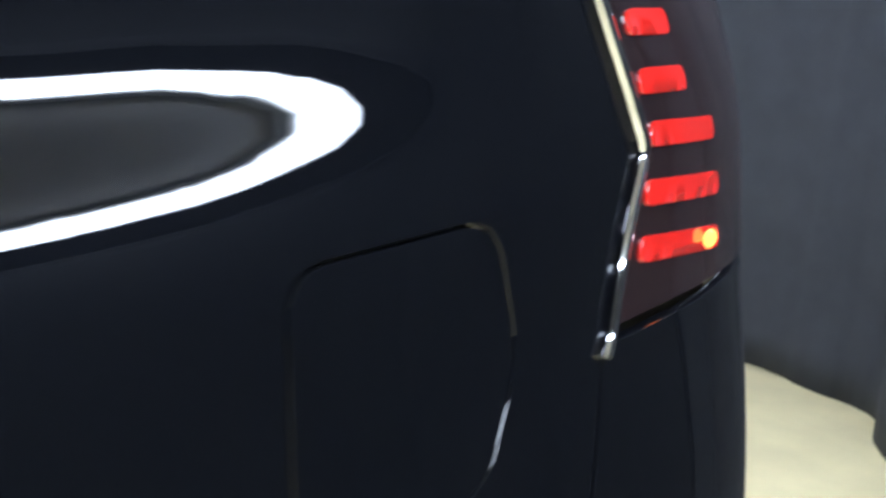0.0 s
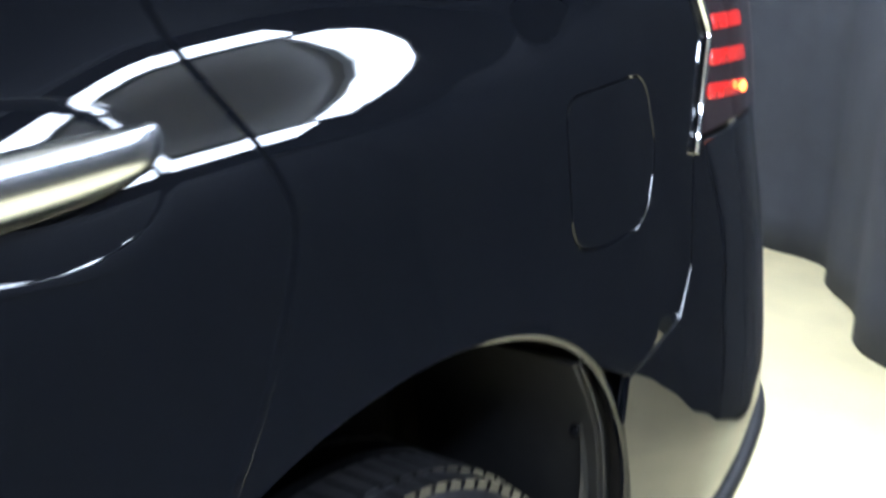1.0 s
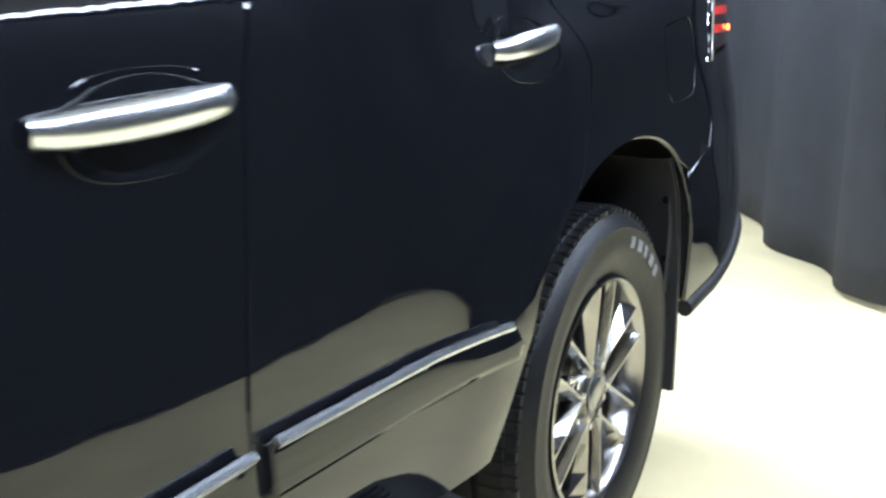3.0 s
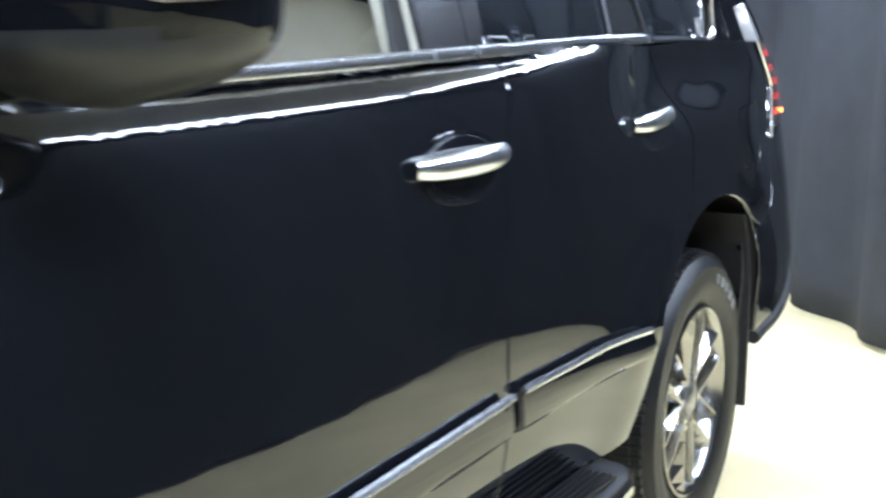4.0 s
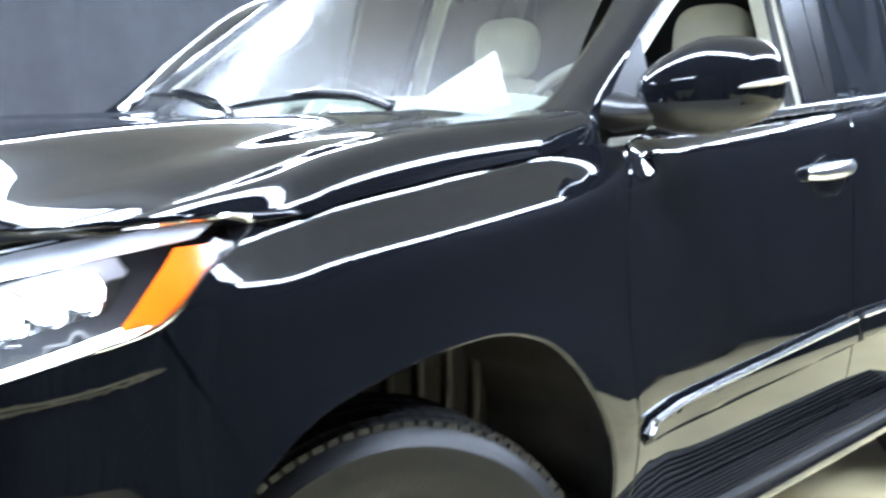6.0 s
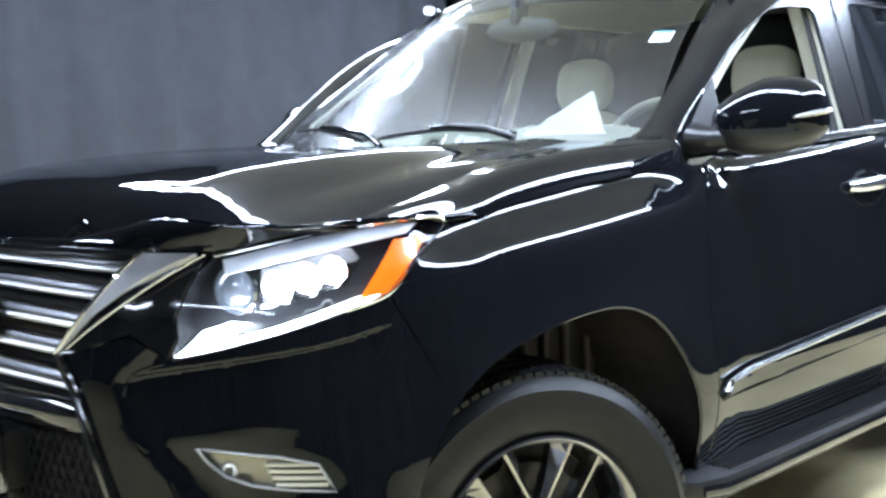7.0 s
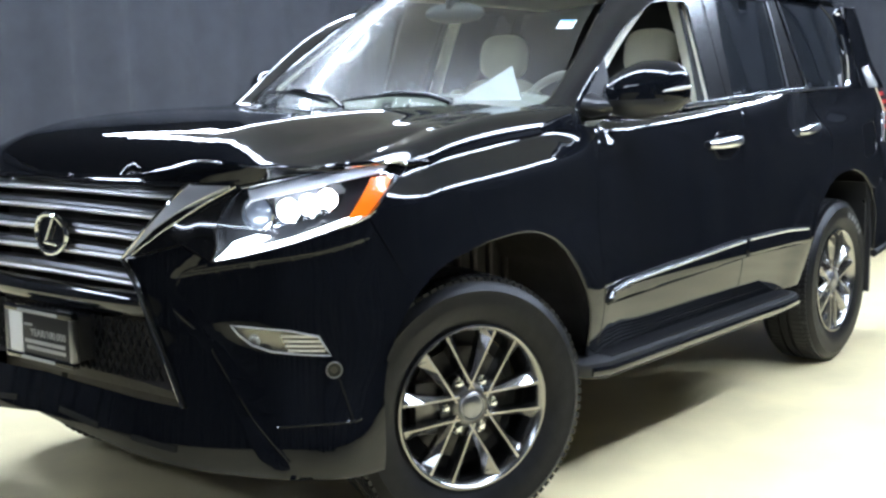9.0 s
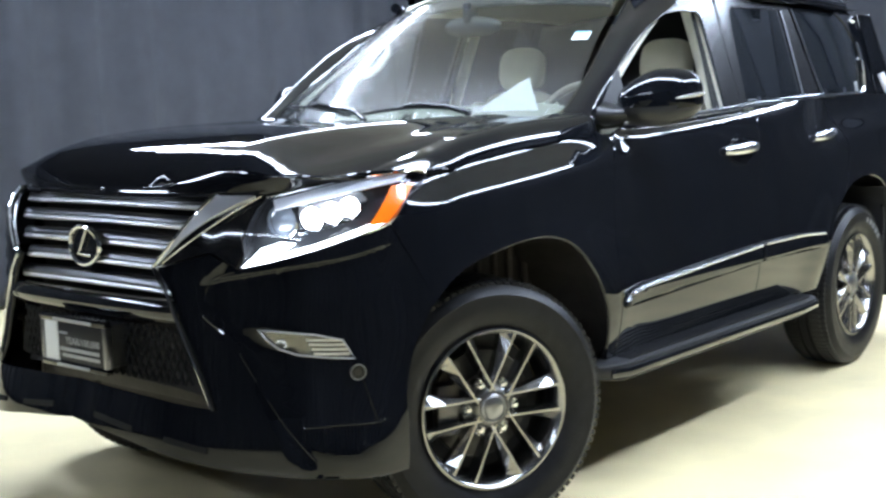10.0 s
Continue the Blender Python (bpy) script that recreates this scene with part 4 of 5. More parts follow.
# grille: backing, slats, bright lower edges
patch("grille_backing", [(-1.0, 1.05)] + GRILLE[1:] + [(-1.2, 0.53), (MID, 0.54), (MID, 1.05)], lambda s, z, lift=0.0: side(s, z, lift - 0.085), LINER, car, step=0.05)
for zz, end, tall in ((1.040, -1.03, 0.018), (0.992, -1.075, 0.020), (0.935, -1.125, 0.021), (0.880, -1.172, 0.021), (0.818, -1.137, 0.024)):
    run = [side(end + (MID - end) * k / 14, zz + 0.006 * math.sin(k / 14 * 1.5), -0.035) for k in range(15)]
    slat = bar("grille_slat", across(run), tall, SMOKED, car, segs=10, flatten=(0.9, 0.8), label="smoked grey grille slat")
    low = [(x - 0.012, y, z - tall * 0.55) for x, y, z in run]
    bar("slat_edge", across(low), 0.0095, SILVER, slat, segs=10, flatten=(1.1, 0.9), label="bright silver edge")
hl = [side(-1.02 + (MID + 1.02) * k / 14, 1.062 - 0.004 * k / 14, -0.012) for k in range(15)]
bar("grille_header", across(hl), 0.013, GLOSS, car, segs=8, flatten=(1.5, 0.8))
beam = [side(-1.10 + (MID + 1.10) * k / 14, 0.752, -0.02) for k in range(15)]
bar("grille_beam", across(beam), 0.040, GLOSS, car, segs=14, flatten=(0.7, 0.9))
# lower mesh
bm = bmesh.new()
for k in range(-19, 20):
    for lean in (1, -1):
        pts = []
        for j in range(5):
            z = 0.55 + 0.155 * j / 4
            y = k * 0.029 + lean * (j / 4 - 0.5) * 0.085
            lim = 0.40 + (0.70 - z) * 0.35
            if abs(y) < lim:
                sx = np.interp(abs(y), [0, 0.2, 0.4, 0.5, 0.56], [-0.880, -0.876, -0.858, -0.826, -0.80])
                pts.append((sx + 0.05, y, z))
        if len(pts) > 1:
            tube(bm, pts, 0.0045, 5)
part("lower_mesh", bm, RECESS, car, "black honeycomb mesh")

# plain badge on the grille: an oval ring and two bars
bm = bmesh.new()
tube(bm, [(-0.845 + 0.006 * math.cos(a) ** 2, 0.072 * math.cos(a), 0.917 + 0.055 * math.sin(a)) for a in [k / 40 * math.tau for k in range(40)]], 0.0070, 8, True)
badge = part("badge", bm, CHROME, car, "oval chrome badge ring")
bm = bmesh.new()
tube(bm, [(-0.846, -0.018, 0.962), (-0.846, 0.024, 0.893)], 0.0045, 6)
tube(bm, [(-0.846, 0.026, 0.893), (-0.846, -0.036, 0.889)], 0.0045, 6)
part("badge_bars", bm, CHROME, badge)
bm = bmesh.new()
lathe(bm, [(0.0, 0.0), (0.074, 0.0), (0.074, 0.01)], 40, "x")
bmesh.ops.transform(bm, matrix=Matrix.Translation((-0.838, 0, 0.917)) @ Matrix.Diagonal((1, 1, 0.72, 1)), verts=bm.verts)
part("badge_back", bm, GLOSS, badge)

# number plate frame with a printed insert
PZ0, PZ1, PX = 0.568, 0.712, -0.892
plate = bpy.data.objects.new("plate_frame", None)
scene.collection.objects.link(plate)
plate.parent = car
plate.location = (0, -0.005, 0)
bm = bmesh.new()
box(bm, PX - 0.012, PX + 0.012, -0.163, 0.163, PZ0 - 0.006, PZ0 + 0.012, 0.004)
box(bm, PX - 0.012, PX + 0.012, -0.163, 0.163, PZ1 - 0.016, PZ1 + 0.006, 0.004)
part("frame", bm, GLOSS, plate, "black plate frame")
for y in (-0.163, 0.150):
    boxed("frame_side", (PX - 0.012, PX + 0.012, y, y + 0.013, PZ0 + 0.012, PZ1 - 0.016), SATIN, plate, 0.003, label="bright metal side of the frame")
boxed("insert", (PX - 0.004, PX + 0.014, -0.152, 0.152, PZ0 + 0.008, PZ1 - 0.012), mat("plate_black", (0.012, 0.012, 0.013), 0.35), plate, 0.002)
boxed("pale_block", (PX - 0.0065, PX - 0.002, 0.082, 0.15, PZ0 + 0.012, PZ1 - 0.016), WHITE, plate, 0.001, label="pale printed block")
boxed("plate_holder", (PX + 0.014, PX + 0.10, -0.15, 0.15, PZ0 + 0.01, PZ1 - 0.01), PLASTIC, plate, 0.006)


def bars(name, rows, x, material, parent):
    rnd = random.Random(4)
    for z, h, y0, y1 in rows:
        y = y1
        while y > y0:
            w = rnd.uniform(0.5, 1.0) * h * 0.8
            bm = bmesh.new()
            box(bm, x, x + 0.002, max(y0, y - w), y, z - h / 2, z + h / 2)
            part(name, bm, material, parent, flat=True)
            y -= w + h * 0.28


bars("print_bar", [(PZ1 - 0.008, 0.009, -0.10, 0.09), (PZ1 - 0.045, 0.007, 0.02, 0.06), (0.620, 0.011, -0.135, 0.06), (0.602, 0.010, -0.135, 0.05), (PZ0 + 0.003, 0.009, -0.08, 0.08)], PX - 0.0145, GREYLET, plate)
tx = bpy.data.curves.new("writing", "FONT")
tx.body, tx.size, tx.extrude = "YEAR/100,000", 0.029, 0.0006
tx.align_x = "CENTER"
writing = new("writing", tx)
deps = bpy.context.evaluated_depsgraph_get()
deps.update()
me = bpy.data.meshes.new_from_object(writing.evaluated_get(deps))
bpy.data.objects.remove(writing)
me.materials.clear()
me.materials.append(GREYLET)
w = new("writing", me)
w.parent = plate
w.matrix_basis = Matrix.Translation((PX - 0.0062, -0.042, 0.634)) @ Matrix(((0, 0, -1, 0), (-1, 0, 0, 0), (0, 1, 0, 0), (0, 0, 0, 1)))


# headlamps
def lamp(flip):
    root = bpy.data.objects.new("headlamp", None)
    scene.collection.objects.link(root)
    root.parent = car
    root["label"] = "lit headlamp with white light strip and amber reflector"
    made = []

    def add(name, poly, depth, material, label="", step=0.02, fn=side, lip=0.004):
        o = patch(name, poly, fn, material, root, step=step, lift=depth, lip=lip, mirror=False, label=label)[0]
        made.append(o)
        return o
    add("housing", HEAD, -0.075, LAMP_BOX)
    bm = bmesh.new()
    for h0, h1 in zip(fine_edge(HEAD, 0.03), fine_edge(HEAD, 0.03)[1:] + fine_edge(HEAD, 0.03)[:1]):
        q = [bm.verts.new(p) for p in (side(*h0, 0.0), side(*h1, 0.0), side(*h1, -0.076), side(*h0, -0.076))]
        bm.faces.new(q)
    bmesh.ops.remove_doubles(bm, verts=bm.verts, dist=1e-5)
    made.append(part("wall", bm, LAMP_BOX, root))
    strip = [(-0.900, 0.888), (-0.81, 0.910), (-0.70, 0.935), (-0.60, 0.962), (-0.505, 0.988), (-0.478, 0.986), (-0.568, 0.958), (-0.699, 0.923), (-0.826, 0.894), (-0.912, 0.878)]
    add("light_strip", strip, -0.012, DRL, "glowing white light strip")
    add("light_strip_inner", [(-0.900, 0.888), (-0.81, 0.912), (-0.76, 0.938), (-0.80, 0.942), (-0.86, 0.925)], -0.02, DRL, "glowing white light strip")
    add("upper_strip", [(-0.83, 1.052), (-0.69, 1.078), (-0.51, 1.099), (-0.36, 1.112), (-0.40, 1.090), (-0.52, 1.074), (-0.70, 1.048), (-0.82, 1.026)], -0.010, mat("silvered_plastic", (0.80, 0.81, 0.83), 0.3, metal=0.25), "bright reflector strip")
    add("amber_reflector", [(-0.437, 1.078), (-0.358, 1.082), (-0.41, 1.038), (-0.474, 0.985), (-0.536, 0.975), (-0.485, 1.03)], -0.010, AMBER, "amber side reflector")
    add("bowl", [(-0.755, 0.955), (-0.755, 1.04), (-0.62, 1.062), (-0.52, 1.07), (-0.50, 1.045), (-0.54, 0.995), (-0.64, 0.975)], -0.066, REFLECT, "bright lamp bowl")
    for s, z, r, m in ((-0.800, 0.995, 0.044, REFLECT), (-0.705, 1.000, 0.030, LED), (-0.635, 1.013, 0.028, LED), (-0.570, 1.026, 0.026, LED)):
        c, n = Vector(side(s, z, -0.05)), (Vector(side(s, z, 0.0)) - Vector(side(s, z, -0.05))).normalized()
        n = (n + Vector((-0.9, 0, 0))).normalized()
        turn = n.to_track_quat("Z", "Y").to_matrix().to_4x4()
        bm = bmesh.new()
        lathe(bm, [(r * 0.72, -0.02), (r * 1.02, 0.006), (r * 1.08, 0.012), (r * 1.0, 0.014), (r * 0.9, 0.006)], 28, "z")
        bmesh.ops.transform(bm, matrix=Matrix.Translation(c) @ turn, verts=bm.verts)
        ring = part("bezel", bm, CHROME, root)
        made.append(ring)
        bm = bmesh.new()
        lathe(bm, [(r * 0.9, 0.004), (r * 0.75, 0.014), (r * 0.5, 0.022), (r * 0.2, 0.026), (0.0005, 0.027)], 28, "z")
        bmesh.ops.transform(bm, matrix=Matrix.Translation(c) @ turn, verts=bm.verts)
        made.append(part("projector_lens", bm, m if m is LED else mat("projector_glass", (0.25, 0.28, 0.33), 0.03, coat=1.0, metal=0.3), root, "lit projector lens" if m is LED else "clear round projector"))
    cover = add("cover", HEAD, -0.001, LENS, step=0.03, lip=0.003)
    cover.visible_shadow = False
    bm = bmesh.new()
    tube(bm, [side(a, b, 0.002) for a, b in round_off(HEAD[0:9], 5)], 0.0035, 6)
    made.append(part("rim", bm, CHROME, root))
    if flip:
        for o in made:
            o.data.transform(Matrix.Diagonal((1, -1, 1, 1)))
            o.data.flip_normals()


lamp(False)
lamp(True)


# fog lamps and parking sensors
def fog(flip):
    root = bpy.data.objects.new("fog_lamp", None)
    scene.collection.objects.link(root)
    root.parent = car
    root["label"] = "clear fog lamp with ribbed pale reflector and chrome rim"
    made = patch("reflector", FOG, fascia, mat("fog_reflector", (0.42, 0.39, 0.30), 0.25, metal=0.8), root, lift=-0.012, lip=0.004, step=0.02, mirror=False)
    # ribs, with the lamp's bright cream reflection put into their colour
    for k in range(4):
        z = 0.690 - k * 0.0125
        pts = [fascia(-0.735 + (0.105 - k * 0.002 + 0.0) * j / 5 + k * 0.006, z - 0.004 * j / 5 - 0.004, -0.004) for j in range(6)]
        made.append(bar("rib", pts, 0.0042, mat("fog_rib_sheen", (0.78, 0.74, 0.58), 0.3), root, 6, label="pale rib"))
    made.append(bar("rim", [fascia(a, b, 0.001) for a, b in fine_edge(FOG, 0.02)], 0.0026, SILVER, root, 6, True))
    c = patch("cover", FOG, fascia, LENS, root, lift=-0.001, lip=0.002, step=0.03, mirror=False)[0]
    c.visible_shadow = False
    made.append(c)
    if flip:
        for o in made:
            o.data.transform(Matrix.Diagonal((1, -1, 1, 1)))
            o.data.flip_normals()


fog(False)
fog(True)
for s, z in ((-0.598, 0.596),):
    c = Vector(fascia(s, z, 0.0))
    n = (Vector(fascia(s, z, 0.01)) - c).normalized()
    bm = bmesh.new()
    lathe(bm, [(0.0005, 0.004), (0.011, 0.004), (0.0125, 0.002), (0.014, 0.006), (0.020, 0.006), (0.023, 0.002), (0.023, -0.01)], 28, "z")
    bmesh.ops.transform(bm, matrix=Matrix.Translation(c) @ n.to_track_quat("Z", "Y").to_matrix().to_4x4(), verts=bm.verts)
    eye = part("parking_sensor", bm, GLOSS, car, "round black parking sensor")
    bm = bmesh.new()
    tube(bm, [(0.0205 * math.cos(a), 0.0205 * math.sin(a), 0.006) for a in [k / 28 * math.tau for k in range(28)]], 0.0016, 6, True)
    bmesh.ops.transform(bm, matrix=Matrix.Translation(c) @ n.to_track_quat("Z", "Y").to_matrix().to_4x4(), verts=bm.verts)
    far_eye = twin(eye)
    twin(part("sensor_ring", bm, SATIN, eye, "thin grey ring"), far_eye)


# ---- wheels ----
def wheel(x, near, steer=0.0, letters=0.0, spin=0.0):
    root = bpy.data.objects.new("wheel", None)
    scene.collection.objects.link(root)
    root.parent = car
    R = 0.388
    bm = bmesh.new()
    lathe(bm, [(0.238, 0.006), (0.250, -0.002), (0.262, -0.010), (0.285, -0.020), (0.315, -0.0255), (0.340, -0.022), (0.346, -0.024), (0.352, -0.019), (0.368, -0.006), (0.379, 0.012), (0.3845, 0.035),
               (0.3845, 0.075), (0.376, 0.078), (0.376, 0.086), (0.3875, 0.089), (0.388, 0.118), (0.378, 0.121), (0.378, 0.129), (0.3875, 0.132), (0.385, 0.17), (0.376, 0.20), (0.35, 0.225), (0.30, 0.235), (0.24, 0.225)], 96)
    tyre = part("tyre", bm, RUBBER, root, "black rubber tyre with block tread")
    bm = bmesh.new()
    n = 92
    for k in range(n):
        a = k / n * math.tau
        m = Matrix.Rotation(a, 4, "Y")
        box(bm, -0.0098, 0.0098, 0.022, 0.072, 0.3795, 0.3872, turn=m)
        box(bm, -0.009, 0.009, -0.002, 0.026, 0.371, 0.3815, turn=m)
        box(bm, -0.0095, 0.0095, 0.134, 0.182, 0.378, 0.3885, turn=Matrix.Rotation(a + 0.03, 4, "Y"))
    tagged(part("tread", bm, TREAD, tyre), kind="stuff")
    for k in range(5 if letters is not None else 0):
        a0 = letters - k * 0.135
        shape = ((0.306, 0.329, 0.0, 0.017 + 0.006 * (k % 2)),)
        bm = bmesh.new()
        for j, (r0, r1, w0, w1) in enumerate(shape):
            out = []
            for yy in (-0.0268 - 0.0002 * j, -0.022):
                out.append([bm.verts.new((math.cos(a0 - w / 0.316) * r, yy, math.sin(a0 - w / 0.316) * r)) for r, w in ((r0, w0), (r1, w0), (r1, w1), (r0, w1))])
            bm.faces.new(out[0])
            for q in range(4):
                bm.faces.new((out[0][q], out[0][(q + 1) % 4], out[1][(q + 1) % 4], out[1][q]))
        part("tyre_mark", bm, WORN, tyre, "worn pale raised mark", flat=True)
    bm = bmesh.new()
    lathe(bm, [(0.240, 0.004), (0.2455, -0.004), (0.246, -0.010), (0.240, -0.012), (0.232, -0.006), (0.224, 0.012), (0.215, 0.05), (0.205, 0.12), (0.20, 0.19)], 72)
    rim = part("rim", bm, ALLOY, root, "machined alloy rim")
    bm = bmesh.new()
    lathe(bm, [(0.207, 0.10), (0.15, 0.125), (0.05, 0.125), (0.0005, 0.125)], 48)
    part("inner_barrel", bm, TRIM_AND_SHADE, rim)
    bm = bmesh.new()
    lathe(bm, [(0.0005, 0.085), (0.165, 0.085), (0.168, 0.09), (0.168, 0.10)], 48)
    part("brake_disc", bm, DISC, root, "grey brake disc")
    boxed("caliper", (-0.165, -0.085, 0.045, 0.095, -0.08, 0.08), ALLOY_DARK, root, 0.015)
    # six pairs of spokes
    for p in range(6):
        for sg in (1, -1):
            a = spin + p / 6 * math.tau
            m = Matrix.Rotation(-a, 4, "Y")
            rings = []
            bm = bmesh.new()
            for r, off, ridge, flank, up, dep in ((0.040, 0.033, 0.0035, 0.008, 0.004, 0.035), (0.10, 0.034, 0.003, 0.011, 0.001, 0.045), (0.16, 0.036, 0.003, 0.020, -0.003, 0.05),
                                                  (0.205, 0.038, 0.0032, 0.032, -0.005, 0.048), (0.237, 0.040, 0.005, 0.046, -0.005, 0.035)):
                rings.append([bm.verts.new(m @ Vector((r, y, sg * (off + dz)))) for dz, y in ((-ridge, up), (ridge, up), (flank, up + 0.014 + 0.010 * (r > 0.15)), (flank * 1.05, up + dep), (-ridge * 3.0, up + dep), (-ridge * 2.2, up + dep * 0.35))])
            for r0, r1 in zip(rings, rings[1:]):
                for k in range(6):
                    bm.faces.new((r0[k], r0[(k + 1) % 6], r1[(k + 1) % 6], r1[k]))
            bm.faces.new(rings[0])
            bm.faces.new(rings[-1])
            bmesh.ops.recalc_face_normals(bm, faces=bm.faces)
            part("spoke", bm, ALLOY, rim, flat=True)
    bm = bmesh.new()
    lathe(bm, [(0.096, 0.065), (0.090, 0.034), (0.066, 0.030), (0.060, 0.012), (0.052, 0.006), (0.045, 0.006), (0.044, 0.014)], 36)
    part("hub", bm, ALLOY_DARK, rim, "dark grey hub")
    bm = bmesh.new()
    lathe(bm, [(0.044, 0.016), (0.043, 0.003), (0.039, 0.0), (0.034, 0.002), (0.030, -0.001), (0.012, -0.003), (0.0005, -0.003)], 36)
    part("hub_cap", bm, SATIN, rim, "satin grey hub cap")
    for p in range(6):
        a = -spin - p / 6 * math.tau
        bm = bmesh.new()
        lathe(bm, [(0.0005, -0.006), (0.008, -0.005), (0.0105, 0.0), (0.0105, 0.03)], 6)
        lathe(bm, [(0.0135, 0.012), (0.019, 0.006), (0.021, 0.012), (0.021, 0.03)], 20)
        bmesh.ops.translate(bm, vec=(math.cos(a) * 0.078, 0.018, math.sin(a) * 0.078), verts=bm.verts)
        part("wheel_nut", bm, CHROME, rim)
    y = -0.888 if steer == 0 else -0.868
    root.matrix_basis = pose(x, y, R, 0, 0, steer) if near else pose(x, -y, R, 0, 0, 180 + steer)
    return root


wheel(-0.045, True, -23, None, 0.03)
wheel(2.79, True, 0, 1.30, 0.45)
wheel(0.0, False, -23, None)
wheel(2.79, False, 0, None)


# arch liners, with moulded ribs
def liner(points, name):
    pts = round_off(points, 4)
    bm = bmesh.new()
    cols = []
    cx = (points[0][0] + points[-1][0]) / 2
    for i, (s, z) in enumerate(pts):
        base = Vector(side(s, z, -0.006))
        out = Vector((s - cx, 0, z - 0.40)).normalized()
        col = [base, base + out * 0.02 + Vector((0, 0.03, 0)), base + out * 0.05 + Vector((0, 0.09, 0))]
        rib = 0.012 if (i // 2) % 3 == 0 else 0.0
        for k in range(4):
            col.append(Vector((col[2].x - out.x * rib, -0.80 + 0.1 * k, col[2].z - out.z * rib)))
        cols.append([bm.verts.new(p) for p in col])
    for a, b in zip(cols, cols[1:]):
        for k in range(len(a) - 1):
            bm.faces.new((a[k], b[k], b[k + 1], a[k + 1]))
    shell = part(name, bm, LINER, car, "black ribbed arch liner")
    far_shell = twin(shell)
    for k in (0.22, 0.30, 0.42, 0.52, 0.62, 0.70):
        s, z = pts[int(k * (len(pts) - 1))]
        base = Vector(side(s, z, -0.006))
        out = Vector((s - cx, 0, z - 0.40)).normalized()
        top = base + out * 0.046
        twin(bar("liner_rib", [(top.x, base.y + 0.07, top.z), (top.x - 0.004, -0.72, top.z - 0.004), (top.x - 0.006, -0.52, top.z - 0.006)], 0.010, RIB_LIT, shell, 8), far_shell)
    lipo = bar("arch_lip", [side(s, z, -0.008) for s, z in pts], 0.005, PAINT, car, 6)
    twin(lipo)


def housing(x0, x1):
    wall = boxed("housing_wall", (x0, x1, -0.62, -0.60, 0.40, 0.96), LINER, car, 0.004, "dark inner wall of the wheel housing")
    far_wall = twin(wall)
    n = int((x1 - x0) / 0.085)
    for k in range(n):
        x = x0 + 0.05 + k * 0.085
        twin(bar("housing_rib", [(x, -0.626, 0.42), (x + 0.008, -0.63, 0.70), (x + 0.012, -0.626, 0.95)], 0.011, RIB_LIT, wall, 8), far_wall)


housing(-0.46, 0.50)
housing(2.28, 3.12)
liner(ARCH_F, "front_arch_liner")
liner(ARCH_R, "rear_arch_liner")

# black strip along the foot of the rear bumper
twin(bar("rear_valance", follow(side, [(3.19, 0.475), (3.35, 0.500), (3.50, 0.535), (3.62, 0.575), (3.75, 0.605), (3.90, 0.61), (4.2, 0.615)], -0.006, 6), 0.020, PLASTIC, car, 10, label="matt black lower strip"))

# mud flaps, which close the arch behind the wheel
FLAP = curve([(0.285, 3.148), (0.50, 3.142), (0.65, 3.132), (0.75, 3.110), (0.84, 3.050)])
for zb, zt in ((0.285, 0.84),):
    bm = bmesh.new()
    rows = []
    for k in range(13):
        z = zt + (zb - zt) * k / 12
        xx = FLAP(z)
        rows.append([bm.verts.new((xx + dx, y, z)) for dx, y in ((0, -0.928), (0, -0.66), (0.016, -0.66), (0.016, -0.928))])
    for a, b in zip(rows, rows[1:]):
        for k in range(4):
            bm.faces.new((a[k], a[(k + 1) % 4], b[(k + 1) % 4], b[k]))
    bm.faces.new(rows[0])
    bm.faces.new(rows[-1])
    bmesh.ops.bevel(bm, geom=[e for e in bm.edges if abs(e.verts[0].co.y - e.verts[1].co.y) < 0.01 and abs(e.verts[0].co.z - e.verts[1].co.z) > 0.02], offset=0.005, segments=2, affect="EDGES")
    fl = part("mud_flap", bm, PLASTIC, car, "matt black mud flap")
    twin(fl)
    for z in (0.47, 0.60, 0.74):
        bm = bmesh.new()
        lathe(bm, [(0.0005, -0.006), (0.006, -0.005), (0.009, 0.0)], 12, "x")
        bmesh.ops.translate(bm, vec=(FLAP(z) - 0.002, -0.90, z), verts=bm.verts)
        part("clip", bm, GLOSS, fl)

# ---- door mouldings with a chrome line ----
for name, poly, line in (("door_moulding", [(0.577, 0.604), (0.575, 0.630), (0.60, 0.652), (0.70, 0.664), (1.606, 0.706), (1.606, 0.632)], [(0.585, 0.654), (0.70, 0.668), (1.604, 0.709)]),
                         ("door_moulding", [(1.642, 0.634), (1.642, 0.708), (2.15, 0.703), (2.235, 0.69), (2.25, 0.66), (2.235, 0.63)], [(1.644, 0.711), (2.0, 0.709), (2.22, 0.698)])):
    low = curve([(poly[0][0] - 0.01, 0.604), (0.60, 0.606), (1.606, 0.631)] if poly[0][0] < 1 else [(1.64, 0.633), (2.0, 0.633), (2.24, 0.629)])
    bulge = lambda s, z, lift=0.0, low=low: side(s, z, lift + 0.001 + (0.019 - 0.10 * max(0.0, z - low(s) - 0.012)) * smooth(low(s), low(s) + 0.012, z))
    made = patch(name, poly, bulge, PAINT, car, step=0.011, lip=0.02)
    twin(bar("moulding_line", follow(side, line, 0.016, 10), 0.0075, BRIGHT, made[0], 6, label="bright chrome line"))

